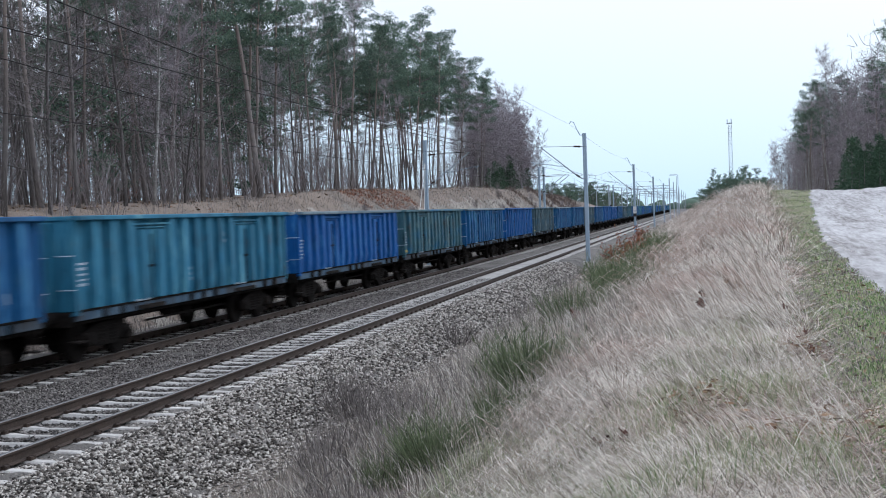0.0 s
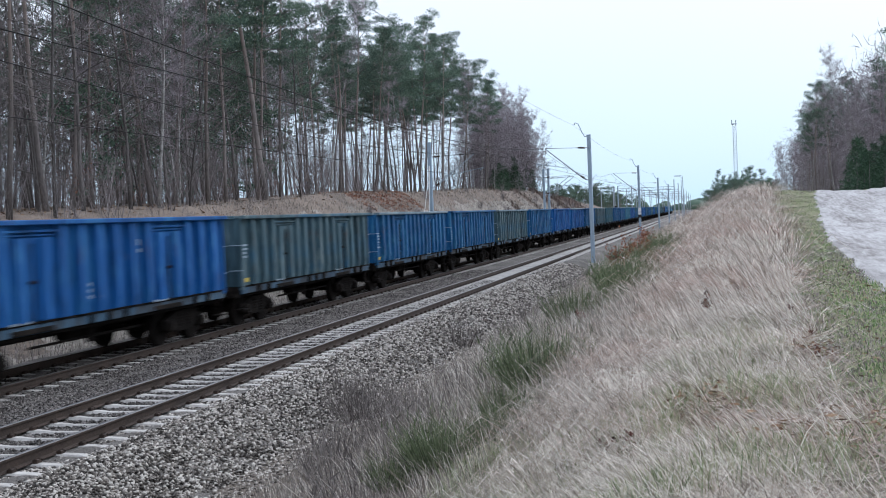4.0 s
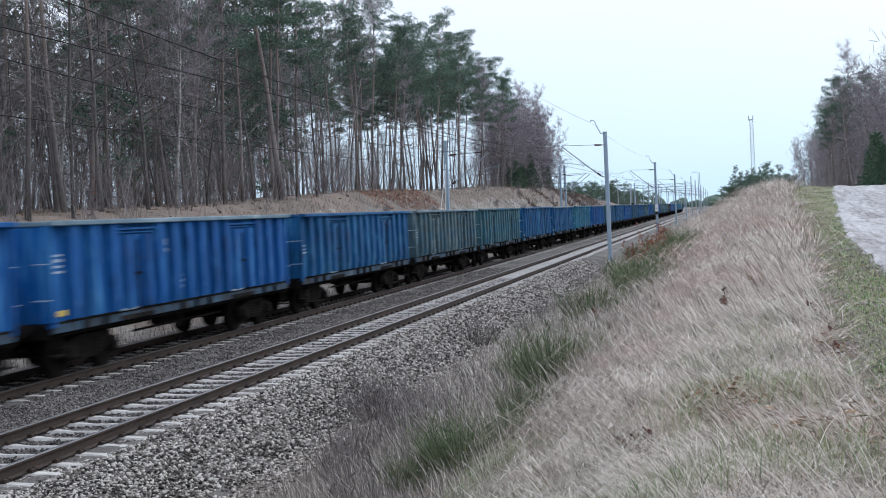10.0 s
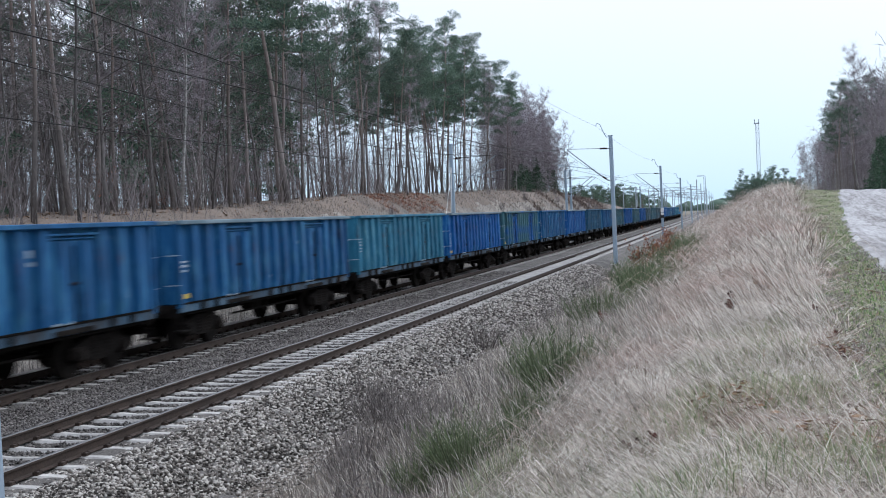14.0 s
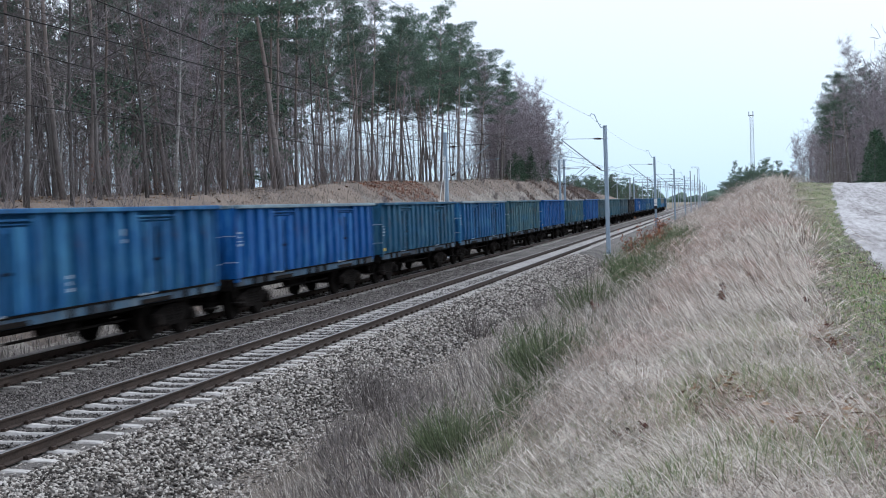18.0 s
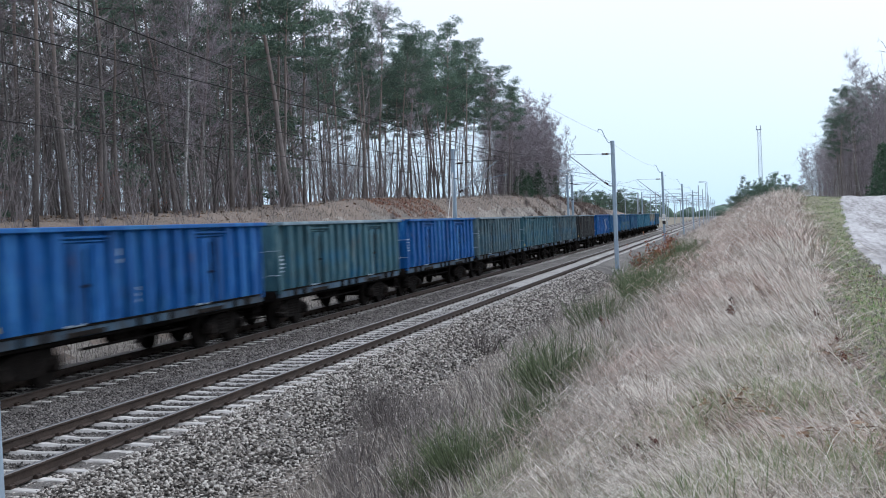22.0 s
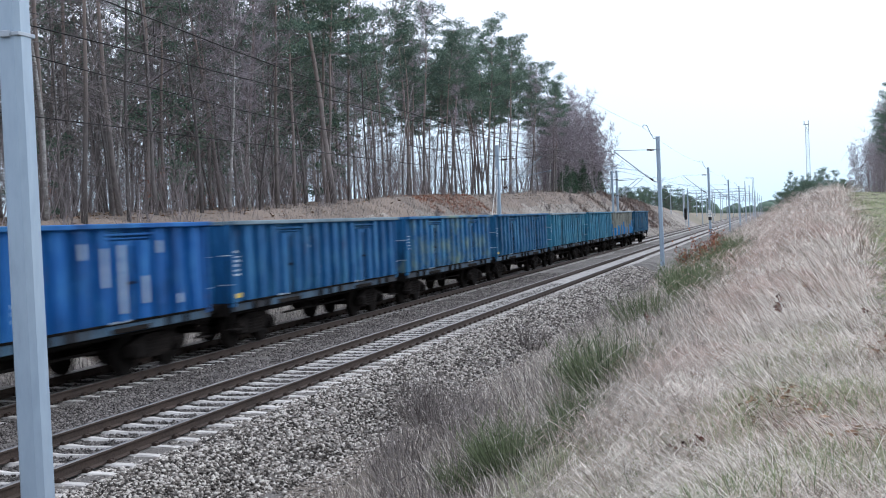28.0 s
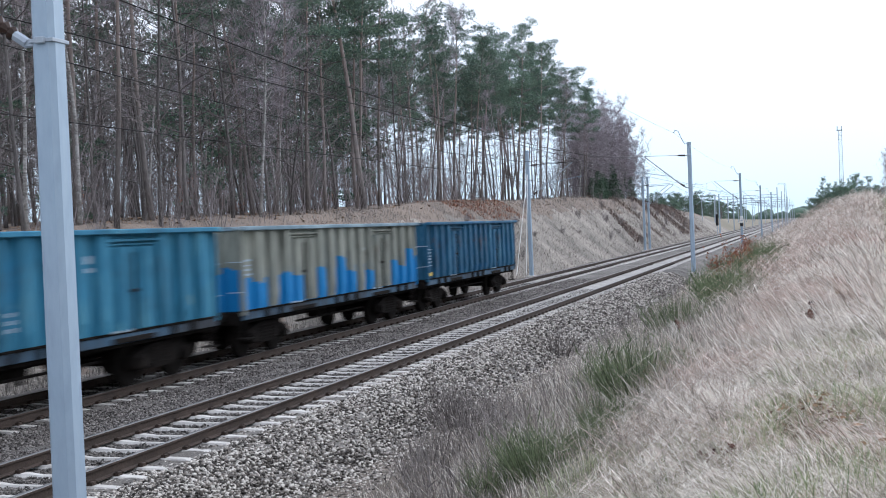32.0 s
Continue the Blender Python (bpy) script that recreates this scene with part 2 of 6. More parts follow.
M = dict(
    forest_floor=surf("forest_floor", [(0.05, 0.042, 0.036), (0.13, 0.105, 0.085), (0.215, 0.17, 0.135), (0.12, 0.105, 0.08)], 9, 0.25, 0.95, 0.8, depth=0.08),
    bank_soil=surf("bank_soil", [(0.06, 0.054, 0.047), (0.15, 0.135, 0.115), (0.25, 0.225, 0.19), (0.33, 0.30, 0.255)], 9, 0.22, 0.95, 0.8, depth=0.06, sharp=0.07),
    slope_soil=surf("slope_soil", [(0.05, 0.04, 0.032), (0.13, 0.108, 0.086), (0.25, 0.212, 0.172)], 22, 0.5, 0.95, 0.8, depth=0.05),
    verge_soil=surf("verge_soil", [(0.09, 0.085, 0.05), (0.18, 0.18, 0.10), (0.28, 0.255, 0.17)], 16, 0.9, 0.95, 0.7, depth=0.04),
    far_land=surf("far_land", [(0.09, 0.09, 0.06), (0.16, 0.14, 0.10), (0.22, 0.19, 0.14)], 0.4, 0.02, 0.95, 0.2),
    road=surf("road", [(0.13, 0.118, 0.11), (0.27, 0.258, 0.25), (0.39, 0.38, 0.372), (0.48, 0.47, 0.462)], 6, 0.9, 0.9, 0.6, 0, (1, 0.13, 1), depth=0.04, sharp=0.05),
    ballast=surf("ballast", [(0.025, 0.023, 0.02), (0.075, 0.068, 0.06), (0.15, 0.138, 0.125), (0.21, 0.195, 0.175)], 26, 0.4, 0.9, 1.0, depth=0.05),
    stone=surf("stone", [(0.025, 0.021, 0.017), (0.10, 0.086, 0.072), (0.235, 0.21, 0.182), (0.47, 0.44, 0.39)], 30, 2.0, 0.85, 0.4, island=0.30),
    stone_dark=surf("stone_dark", [(0.03, 0.026, 0.023), (0.085, 0.075, 0.068), (0.145, 0.13, 0.118), (0.23, 0.21, 0.19)], 30, 2.0, 0.85, 0.4, island=0.2),
    stone_mid=surf("stone_mid", [(0.02, 0.018, 0.016), (0.055, 0.05, 0.045), (0.10, 0.09, 0.08), (0.19, 0.175, 0.16)], 30, 2.0, 0.85, 0.4, island=0.2),
    # near black: oil stains, with the train's shade put into the colour too
    stone_oily_shaded=surf("stone_oily_shaded", [(0.009, 0.008, 0.007), (0.02, 0.018, 0.016), (0.04, 0.036, 0.032), (0.085, 0.077, 0.07)], 30, 2.0, 0.8, 0.4, island=0.2),
    concrete=surf("concrete", [(0.26, 0.245, 0.22), (0.42, 0.40, 0.37), (0.56, 0.54, 0.50)], 24, 2.5, 0.88, 0.4, vary=0.1),
    rail_side=surf("rail_side", [(0.022, 0.017, 0.014), (0.05, 0.036, 0.028), (0.075, 0.052, 0.04)], 30, 2, 0.75, 0.4, 0.3),
    rail_head=surf("rail_head", [(0.10, 0.095, 0.092), (0.20, 0.195, 0.19)], 8, 1, 0.5, 0.05, 0.8, (1, 0.05, 1)),
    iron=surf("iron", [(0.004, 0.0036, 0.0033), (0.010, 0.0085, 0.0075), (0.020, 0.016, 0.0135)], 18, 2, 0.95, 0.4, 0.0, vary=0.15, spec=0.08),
    sole_dirt=surf("sole_dirt", [(0.012, 0.012, 0.012), (0.028, 0.036, 0.046), (0.035, 0.085, 0.14), (0.12, 0.15, 0.17)], 5, 0.7, 0.8, 0.4, 0, (1, 1, 0.4), 0.1, depth=0.004, sharp=0.06),
    rim=surf("rim", [(0.05, 0.085, 0.11), (0.13, 0.19, 0.225), (0.27, 0.34, 0.365)], 4, 0.6, 0.8, 0.2, 0, (1, 1, 1), 0.15, depth=0.004),
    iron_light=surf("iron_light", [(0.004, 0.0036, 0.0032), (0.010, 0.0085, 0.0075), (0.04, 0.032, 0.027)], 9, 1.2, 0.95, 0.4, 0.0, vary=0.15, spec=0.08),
    galv=surf("galv", [(0.24, 0.305, 0.375), (0.30, 0.375, 0.45), (0.35, 0.43, 0.50)], 10, 0.8, 0.55, 0.08, 0.15, (1, 1, 0.3)),
    far_steel=surf("far_steel", [(0.28, 0.32, 0.36), (0.38, 0.42, 0.46)], 6, 1, 0.6, 0.05, 0.1),
    wire=surf("wire", [(0.012, 0.012, 0.012), (0.03, 0.028, 0.026)], 4, 1, 0.8, 0, 0.0, spec=0.1),
    ceramic=surf("ceramic", [(0.03, 0.018, 0.014), (0.06, 0.035, 0.026)], 5, 1, 0.25, 0, 0),
    white=surf("white", [(0.55, 0.55, 0.53), (0.72, 0.72, 0.70), (0.8, 0.8, 0.78)], 12, 2, 0.7, 0.1),
    stencil=surf("stencil", [(0.16, 0.24, 0.30), (0.34, 0.41, 0.47), (0.52, 0.57, 0.60)], 18, 5, 0.7, 0.05, vary=0.15),
    yellow=surf("yellow", [(0.45, 0.33, 0.05), (0.62, 0.48, 0.08)], 14, 3, 0.7, 0.1, vary=0.2),
    blue_patch=surf("blue_patch", [(0.015, 0.13, 0.34), (0.03, 0.19, 0.44)], 10, 2, 0.7, 0.1),
    orange_patch=surf("orange_patch", [(0.16, 0.10, 0.05), (0.27, 0.17, 0.08)], 10, 2, 0.7, 0.1),
    black=surf("black", [(0.012, 0.012, 0.013), (0.03, 0.03, 0.03)], 10, 2, 0.6, 0.1),
    bark=surf("bark", [(0.055, 0.05, 0.047), (0.125, 0.114, 0.108), (0.23, 0.21, 0.20)], 16, 1.2, 0.95, 0.9, 0, (1, 1, 0.3), 0.3, depth=0.03),
    pine_bark=warm_above(surf("pine_bark", [(0.07, 0.063, 0.06), (0.16, 0.142, 0.132), (0.28, 0.24, 0.215)], 10, 0.5, 0.95, 0.9, 0, (1, 1, 0.35), 0.25, depth=0.03), (0.30, 0.23, 0.195), 4.0, 12.0),
    birch_bark=surf("birch_bark", [(0.04, 0.036, 0.033), (0.20, 0.19, 0.175), (0.42, 0.405, 0.385), (0.58, 0.565, 0.54)], 9, 1.5, 0.8, 0.4, 0, (1, 1, 2.6), 0.2),
    twig=surf("twig", [(0.10, 0.088, 0.086), (0.205, 0.182, 0.178), (0.33, 0.295, 0.287)], 3, 0.4, 0.95, 0, vary=0.2, island=0.12),
    twig_red=surf("twig_red", [(0.155, 0.133, 0.143), (0.29, 0.255, 0.272), (0.44, 0.395, 0.415)], 3, 0.4, 0.95, 0, vary=0.15, island=0.12),
    needles=surf("needles", [(0.05, 0.085, 0.066), (0.095, 0.148, 0.108), (0.17, 0.225, 0.155)], 4, 0.6, 0.8, 0, vary=0.2, island=0.2, thin=0.2),
    spruce=surf("spruce", [(0.020, 0.045, 0.027), (0.042, 0.085, 0.048), (0.075, 0.13, 0.068)], 4, 0.6, 0.8, 0, vary=0.15, island=0.2),
    leaf_red=surf("leaf_red", [(0.10, 0.035, 0.018), (0.22, 0.075, 0.035), (0.32, 0.13, 0.06)], 6, 1, 0.8, 0, vary=0.15, island=0.25),
    leaf_dark=surf("leaf_dark", [(0.035, 0.014, 0.011), (0.10, 0.036, 0.024), (0.19, 0.075, 0.045)], 6, 1, 0.8, 0, vary=0.15, island=0.25),
    leaf_dry=surf("leaf_dry", [(0.07, 0.04, 0.025), (0.17, 0.10, 0.06), (0.28, 0.18, 0.10)], 6, 1, 0.85, 0, vary=0.15, island=0.25),
    straw=surf("straw", [(0.15, 0.122, 0.095), (0.42, 0.366, 0.30), (0.68, 0.615, 0.525), (0.86, 0.81, 0.72)], 3, 0.6, 0.9, 0, island=0.34, thin=0.3),
    straw_red=surf("straw_red", [(0.12, 0.08, 0.06), (0.31, 0.21, 0.165), (0.52, 0.395, 0.33), (0.76, 0.635, 0.555)], 3, 0.6, 0.9, 0, island=0.32, thin=0.3),
    straw_dark=surf("straw_dark", [(0.07, 0.05, 0.04), (0.14, 0.105, 0.09), (0.24, 0.185, 0.16)], 3, 0.5, 0.95, 0, island=0.22),
    weed_grey=surf("weed_grey", [(0.11, 0.10, 0.088), (0.25, 0.225, 0.20), (0.40, 0.365, 0.325)], 3, 0.5, 0.95, 0, island=0.22, thin=0.3),
    broom=surf("broom", [(0.05, 0.064, 0.034), (0.105, 0.138, 0.068), (0.20, 0.225, 0.125)], 3, 0.6, 0.85, 0, island=0.22, vary=0.1, thin=0.2),
    dead_weed=surf("dead_weed", [(0.07, 0.06, 0.055), (0.16, 0.142, 0.13), (0.28, 0.252, 0.232)], 3, 0.5, 0.95, 0, island=0.22),
    green_pale=surf("green_pale", [(0.13, 0.17, 0.08), (0.25, 0.30, 0.15), (0.38, 0.385, 0.24), (0.52, 0.48, 0.36)], 3, 0.7, 0.9, 0, island=0.26, thin=0.3),
    green=surf("green", [(0.085, 0.155, 0.05), (0.18, 0.29, 0.10), (0.31, 0.38, 0.18), (0.46, 0.44, 0.29)], 3, 0.7, 0.9, 0, island=0.26, thin=0.3),
)


# ---- mesh building ----
class Build:
    """Collects vertices and faces of one mesh."""

    def __init__(self):
        self.v, self.f, self.k = [], [], []

    def add(self, verts, faces, slot=0):
        n = len(self.v)
        self.v.extend(verts)
        self.f.extend([tuple(i + n for i in q) for q in faces])
        self.k.extend([slot] * len(faces))
        return self

    def box(self, lo, hi, bevel=0.0, slot=0):
        (x0, y0, z0), (x1, y1, z1) = lo, hi
        if not bevel:
            vs = [(x, y, z) for z in (z0, z1) for x, y in ((x0, y0), (x1, y0), (x1, y1), (x0, y1))]
            return self.add(vs, [(3, 2, 1, 0), (4, 5, 6, 7), (0, 1, 5, 4), (1, 2, 6, 5), (2, 3, 7, 6), (3, 0, 4, 7)], slot)
        b = min(bevel, (x1 - x0) / 2.2, (y1 - y0) / 2.2, (z1 - z0) / 2.2)
        vs, fs = [], []
        for x, y, z in ((x0, y0, z0 + b), (x0, y0, z1 - b)):
            vs += [(x0 + b, y0, z), (x1 - b, y0, z), (x1, y0 + b, z), (x1, y1 - b, z), (x1 - b, y1, z), (x0 + b, y1, z), (x0, y1 - b, z), (x0, y0 + b, z)]
        for z in (z0, z1):
            vs += [(x0 + b, y0 + b, z), (x1 - b, y0 + b, z), (x1 - b, y1 - b, z), (x0 + b, y1 - b, z)]
        fs += [(i, (i + 1) % 8, 8 + (i + 1) % 8, 8 + i) for i in range(8)]
        for a, c, up in ((0, 16, 0), (8, 20, 1)):
            quads = [(a + 0, a + 1, c + 1, c + 0), (a + 2, a + 3, c + 2, c + 1), (a + 4, a + 5, c + 3, c + 2), (a + 6, a + 7, c + 0, c + 3),
                     (a + 1, a + 2, c + 1), (a + 3, a + 4, c + 2), (a + 5, a + 6, c + 3), (a + 7, a + 0, c + 0), (c, c + 1, c + 2, c + 3)]
            fs += quads if up else [q[::-1] for q in quads]
        return self.add(vs, fs, slot)

    def tube(self, pts, rad, sides=6, caps=True, slot=0):
        pts = [Vector(p) for p in pts]
        rad = rad if isinstance(rad, (list, tuple)) else [rad] * len(pts)
        vs, fs = [], []
        for i, p in enumerate(pts):
            d = (pts[min(i + 1, len(pts) - 1)] - pts[max(i - 1, 0)]).normalized()
            a = d.cross(Vector((0, 0, 1)) if abs(d.z) < 0.9 else Vector((1, 0, 0))).normalized()
            b = d.cross(a)
            for j in range(sides):
                t = 2 * math.pi * j / sides
                vs.append(tuple(p + (a * math.cos(t) + b * math.sin(t)) * rad[i]))
        for i in range(len(pts) - 1):
            for j in range(sides):
                k = (j + 1) % sides
                fs.append((i * sides + j, i * sides + k, (i + 1) * sides + k, (i + 1) * sides + j))
        if caps:
            fs.append(tuple(range(sides - 1, -1, -1)))
            fs.append(tuple((len(pts) - 1) * sides + j for j in range(sides)))
        return self.add(vs, fs, slot)

    def sweep(self, outline, y0, y1, slot=0, closed=True):
        """Draws an outline in x and z along y."""
        n = len(outline)
        vs = [(x, y, z) for y in (y0, y1) for x, z in outline]
        m = n if closed else n - 1
        fs = [(i, (i + 1) % n, n + (i + 1) % n, n + i) for i in range(m)]
        if closed:
            fs += [tuple(range(n - 1, -1, -1)), tuple(range(n, 2 * n))]
        return self.add(vs, fs, slot)

    def mesh(self, name, mats, smooth=False):
        me = bpy.data.meshes.new(name)
        me.from_pydata(self.v, [], self.f)
        for m in mats if isinstance(mats, (list, tuple)) else [mats]:
            me.materials.append(m)
        if any(self.k):
            me.polygons.foreach_set("material_index", self.k)
        if smooth:
            me.polygons.foreach_set("use_smooth", [True] * len(self.f))
        me.update()
        return me


def thing(name, at, label, category, group="", kind=""):
    """An empty at a thing's base, that holds its parts."""
    return tagged(_at(new(name), at), label, category, group, kind)


def _at(ob, m):
    ob.matrix_basis = m if isinstance(m, Matrix) else pose(*m)
    return ob


def part(name, b, mat, parent, label="", at=None, smooth=False):
    """Links a mesh as one part under a thing or a part."""
    ob = new(name, b.mesh(name, mat, smooth) if isinstance(b, Build) else b)
    ob.parent = parent
    if at is not None:
        _at(ob, at)
    return tagged(ob, label)


def solid(name, b, mat, label, category, group="", kind="", smooth=False):
    """A thing of one mesh."""
    return tagged(new(name, b.mesh(name, mat, smooth) if isinstance(b, Build) else b), label, category, group, kind)


def fast_mesh(name, verts, faces, mat, slots=None):
    """A mesh from arrays: faces is a list of arrays of equal-sided faces."""
    me = bpy.data.meshes.new(name)
    verts = np.asarray(verts, np.float32).reshape(-1, 3)
    loops = np.concatenate([np.asarray(f, np.int32).ravel() for f in faces])
    sizes = np.concatenate([np.full(len(f), np.asarray(f).shape[1], np.int32) for f in faces])
    me.vertices.add(len(verts))
    me.vertices.foreach_set("co", verts.ravel())
    me.loops.add(len(loops))
    me.loops.foreach_set("vertex_index", loops)
    me.polygons.add(len(sizes))
    me.polygons.foreach_set("loop_start", np.concatenate([[0], np.cumsum(sizes)[:-1]]).astype(np.int32))
    for m in mat if isinstance(mat, (list, tuple)) else [mat]:
        me.materials.append(m)
    if slots is not None:
        me.polygons.foreach_set("material_index", np.asarray(slots, np.int32))
    me.update(calc_edges=True)
    return me


rng = np.random.default_rng(7)
FAR = -4.24  # centre of the far track; the near track's is at 0

# ---- the ground ----
KY = [-60, 10, 25, 40, 60, 80, 100, 160, 300, 600]
K_TOP = [9.5, 9.7, 10.0, 10.6, 11.8, 13.0, 13.5, 14.0, 14.0, 14.0]
K_TOPZ = [1.22, 1.30, 1.36, 1.55, 2.45, 3.60, 3.45, 3.0, 2.4, 1.2]
K_ROADX = [11.4, 12.3, 12.55, 13.35, 15.0, 16.5, 18.0, 22.0, 30.0, 45.0]
K_ROADZ = [1.15, 1.32, 1.36, 1.42, 1.98, 3.42, 3.0, 2.6, 2.2, 1.2]
LY = [-60, 0, 41, 59, 82, 105, 133, 175, 233, 376, 700]
L_TOPZ = [1.6, 2.4, 3.4, 4.0, 4.7, 5.2, 5.7, 6.1, 5.0, 2.3, 0.8]


def ground_z(x, y, rough=True):
    x, y = np.asarray(x, float), np.asarray(y, float)
    xt, zt = np.interp(y, KY, K_TOP), np.interp(y, KY, K_TOPZ)
    xr, zr = np.interp(y, KY, K_ROADX), np.interp(y, KY, K_ROADZ)
    t = np.clip((x - 4.1) / (xt - 4.1), 0, 1)
    right = -0.68 + (zt + 0.68) * (0.6 * t + 0.4 * t * t * (3 - 2 * t))
    u = np.clip((x - xt) / np.maximum(xr - xt, 0.5), 0, 1)
    right = right + (zr - zt) * u * u * (3 - 2 * u)
    zl = np.interp(y, LY, L_TOPZ)
    s = np.clip((-8.0 - x) / 7.5, 0, 1)
    left = -0.68 + (zl + 0.68) * (0.55 * s + 0.45 * s * s * (3 - 2 * s))
    fall = np.clip((-52 - x) / 60, 0, 1)
    left = left - (zl + 3.0) * fall * fall * (3 - 2 * fall)
    z = np.where(x > 0, right, left)
    if rough:
        amp = np.clip((np.abs(x + 2) - 6.5) / 4, 0, 1)
        onroad = np.clip(1 - np.abs(x - xr - 2.5) / 3.5, 0, 1)
        z = z + amp * (1 - 0.8 * onroad) * (0.07 * np.sin(x * 1.3 + y * 0.9) * np.sin(y * 0.55 - x * 0.4) + 0.05 * np.sin(x * 2.9 - y * 2.1) + 0.12 * np.sin(y * 0.13 + x * 0.21))
    far = np.clip((np.hypot(x, y) - 700) / 800, 0, 1)
    return z * (1 - far) - 2.0 * far


def spread(lo, hi, step):
    return np.arange(lo, hi, step)


gx = np.concatenate([[-3500, -1800, -900, -500, -300, -200, -150, -120], spread(-100, -20, 4), spread(-20, -7, 0.5), [-7, -4, 0, 2.5], spread(3.2, 10, 0.4), spread(10, 14, 0.15), spread(14, 20, 0.4), spread(20, 60, 3), [70, 100, 150, 250, 500, 1000, 2000, 3500]])
gy = np.concatenate([[-3500, -1500, -600, -250, -100, -50], spread(-25, 4, 2.5), spread(4, 30, 0.35), spread(30, 50, 0.6), spread(50, 130, 1.2), spread(130, 260, 5), [265, 280, 300, 330, 370, 420, 480, 550, 650, 800, 1100, 1600, 2400, 3500]])
GX, GY = np.meshgrid(gx, gy)
GZ = ground_z(GX, GY)
nx, ny = len(gx), len(gy)
idx = np.arange(nx * ny).reshape(ny, nx)
quads = np.stack([idx[:-1, :-1], idx[:-1, 1:], idx[1:, 1:], idx[1:, :-1]], -1).reshape(-1, 4)
cx, cy = (GX[:-1, :-1] + GX[1:, 1:]) / 2, (GY[:-1, :-1] + GY[1:, 1:]) / 2
wob = 0.4 * np.sin(cy * 0.7) + 0.3 * np.sin(cy * 1.9 + 1)
zone = np.where(cx < np.interp(cy, [40, 54, 60], [-9.0, -11.0, -13.5]) + wob, 0, np.where(cx < 0, 1, np.where(cx < np.interp(cy, [5, 10, 17, 24, 32, 49, 80, 100], [10.6, 10.67, 10.88, 11.3, 11.62, 12.45, 14.1, 14.6]) + 0.2 + 0.4 * wob, 2, 3)))
zone = np.where((np.abs(cx) > 60) | (cy > 300) | (cy < -60), 4, zone)
ground_mesh = fast_mesh("ground", np.stack([GX, GY, GZ], -1), [quads], [M["forest_floor"], M["bank_soil"], M["slope_soil"], M["verge_soil"], M["far_land"]], zone.ravel())
ground_mesh.polygons.foreach_set("use_smooth", [True] * len(quads))
solid("ground", ground_mesh, None, "uneven winter ground with dry grass and leaf litter", "ground", kind="structure")

# the worn track on top of the slope, a sheet with ruts laid on the ground
ry = np.concatenate([spread(-30, 60, 0.8), spread(60, 130, 1.5)])
ru = np.linspace(0, 1, 25)
RX = np.interp(ry, KY, K_ROADX)[:, None] + 0.07 * np.sin(ry * 0.9)[:, None] * (1 - ru) + ru * 6.5
RY = np.repeat(ry[:, None], len(ru), 1)
rut = -0.05 * np.exp(-((ru * 6.5 - 1.5) / 0.35) ** 2) - 0.06 * np.exp(-((ru * 6.5 - 3.3) / 0.4) ** 2)
edge = -0.09 * np.exp(-(ru * 6.5 / 0.25) ** 2) - 0.09 * np.exp(-((ru - 1) * 6.5 / 0.25) ** 2)
RZ = ground_z(RX, RY) + 0.075 + rut + edge + 0.012 * np.sin(RX * 7 + RY * 3)
ri = np.arange(RX.size).reshape(RX.shape)
road_mesh = fast_mesh("road", np.stack([RX, RY, RZ], -1), [np.stack([ri[:-1, :-1], ri[:-1, 1:], ri[1:, 1:], ri[1:, :-1]], -1).reshape(-1, 4)], M["road"])
road_mesh.polygons.foreach_set("use_smooth", [True] * len(road_mesh.polygons))
solid("road", road_mesh, None, "pale rutted dirt road with worn edges", "road", kind="structure")

# ---- the railway ----
bed = [(-7.6, -0.80), (-6.5, -0.24), (-5.65, -0.195), (-2.85, -0.20), (-2.12, -0.24), (-1.4, -0.20), (-0.74, -0.205), (-0.6, -0.237), (0.6, -0.237), (0.74, -0.205), (1.45, -0.20), (2.15, -0.24), (3.35, -0.80)]
by = np.concatenate([spread(-40, 0, 10), spread(0, 60, 0.5), spread(60, 160, 4), [160, 200, 300, 450, 700, 1100]])
bv, bf = [], []
bu = []
for (xa, za), (xb, zb) in zip(bed[:-1], bed[1:]):
    k = max(2, int((xb - xa) / 0.25))
    bu += [(xa + (xb - xa) * i / k, za + (zb - za) * i / k) for i in range(k)]
bu.append(bed[-1])
bu = np.array(bu)
BX, BY = np.meshgrid(bu[:, 0], by)
BZ = np.repeat(bu[None, :, 1], len(by), 0) + rng.normal(0, 0.012, BX.shape) * (np.abs(BX + 2.12) < 5.2)
bi = np.arange(BX.size).reshape(BX.shape)
solid("ballast", fast_mesh("ballast", np.stack([BX, BY, BZ], -1), [np.stack([bi[:-1, :-1], bi[:-1, 1:], bi[1:, 1:], bi[1:, :-1]], -1).reshape(-1, 4)], M["ballast"]),
      None, "bed of grey crushed stone under two railway tracks", "ballast", kind="structure")

RAIL = [(-0.07, -0.172), (0.07, -0.172), (0.07, -0.160), (0.012, -0.142), (0.010, -0.045), (0.036, -0.035), (0.036, -0.006), (0.028, 0.0), (-0.028, 0.0), (-0.036, -0.006), (-0.036, -0.035), (-0.010, -0.045), (-0.012, -0.142), (-0.07, -0.160)]


def rail_mesh():
    b = Build()
    n = len(RAIL)
    ys = [-40, 1100]
    vs = [(x, y, z) for y in ys for x, z in RAIL]
    b.add(vs, [(i, (i + 1) % n, n + (i + 1) % n, n + i) for i in range(n)])
    b.k = [1 if i in (6, 7, 8) else 0 for i in range(n)]
    return b.mesh("rail", [M["rail_side"], M["rail_head"]])


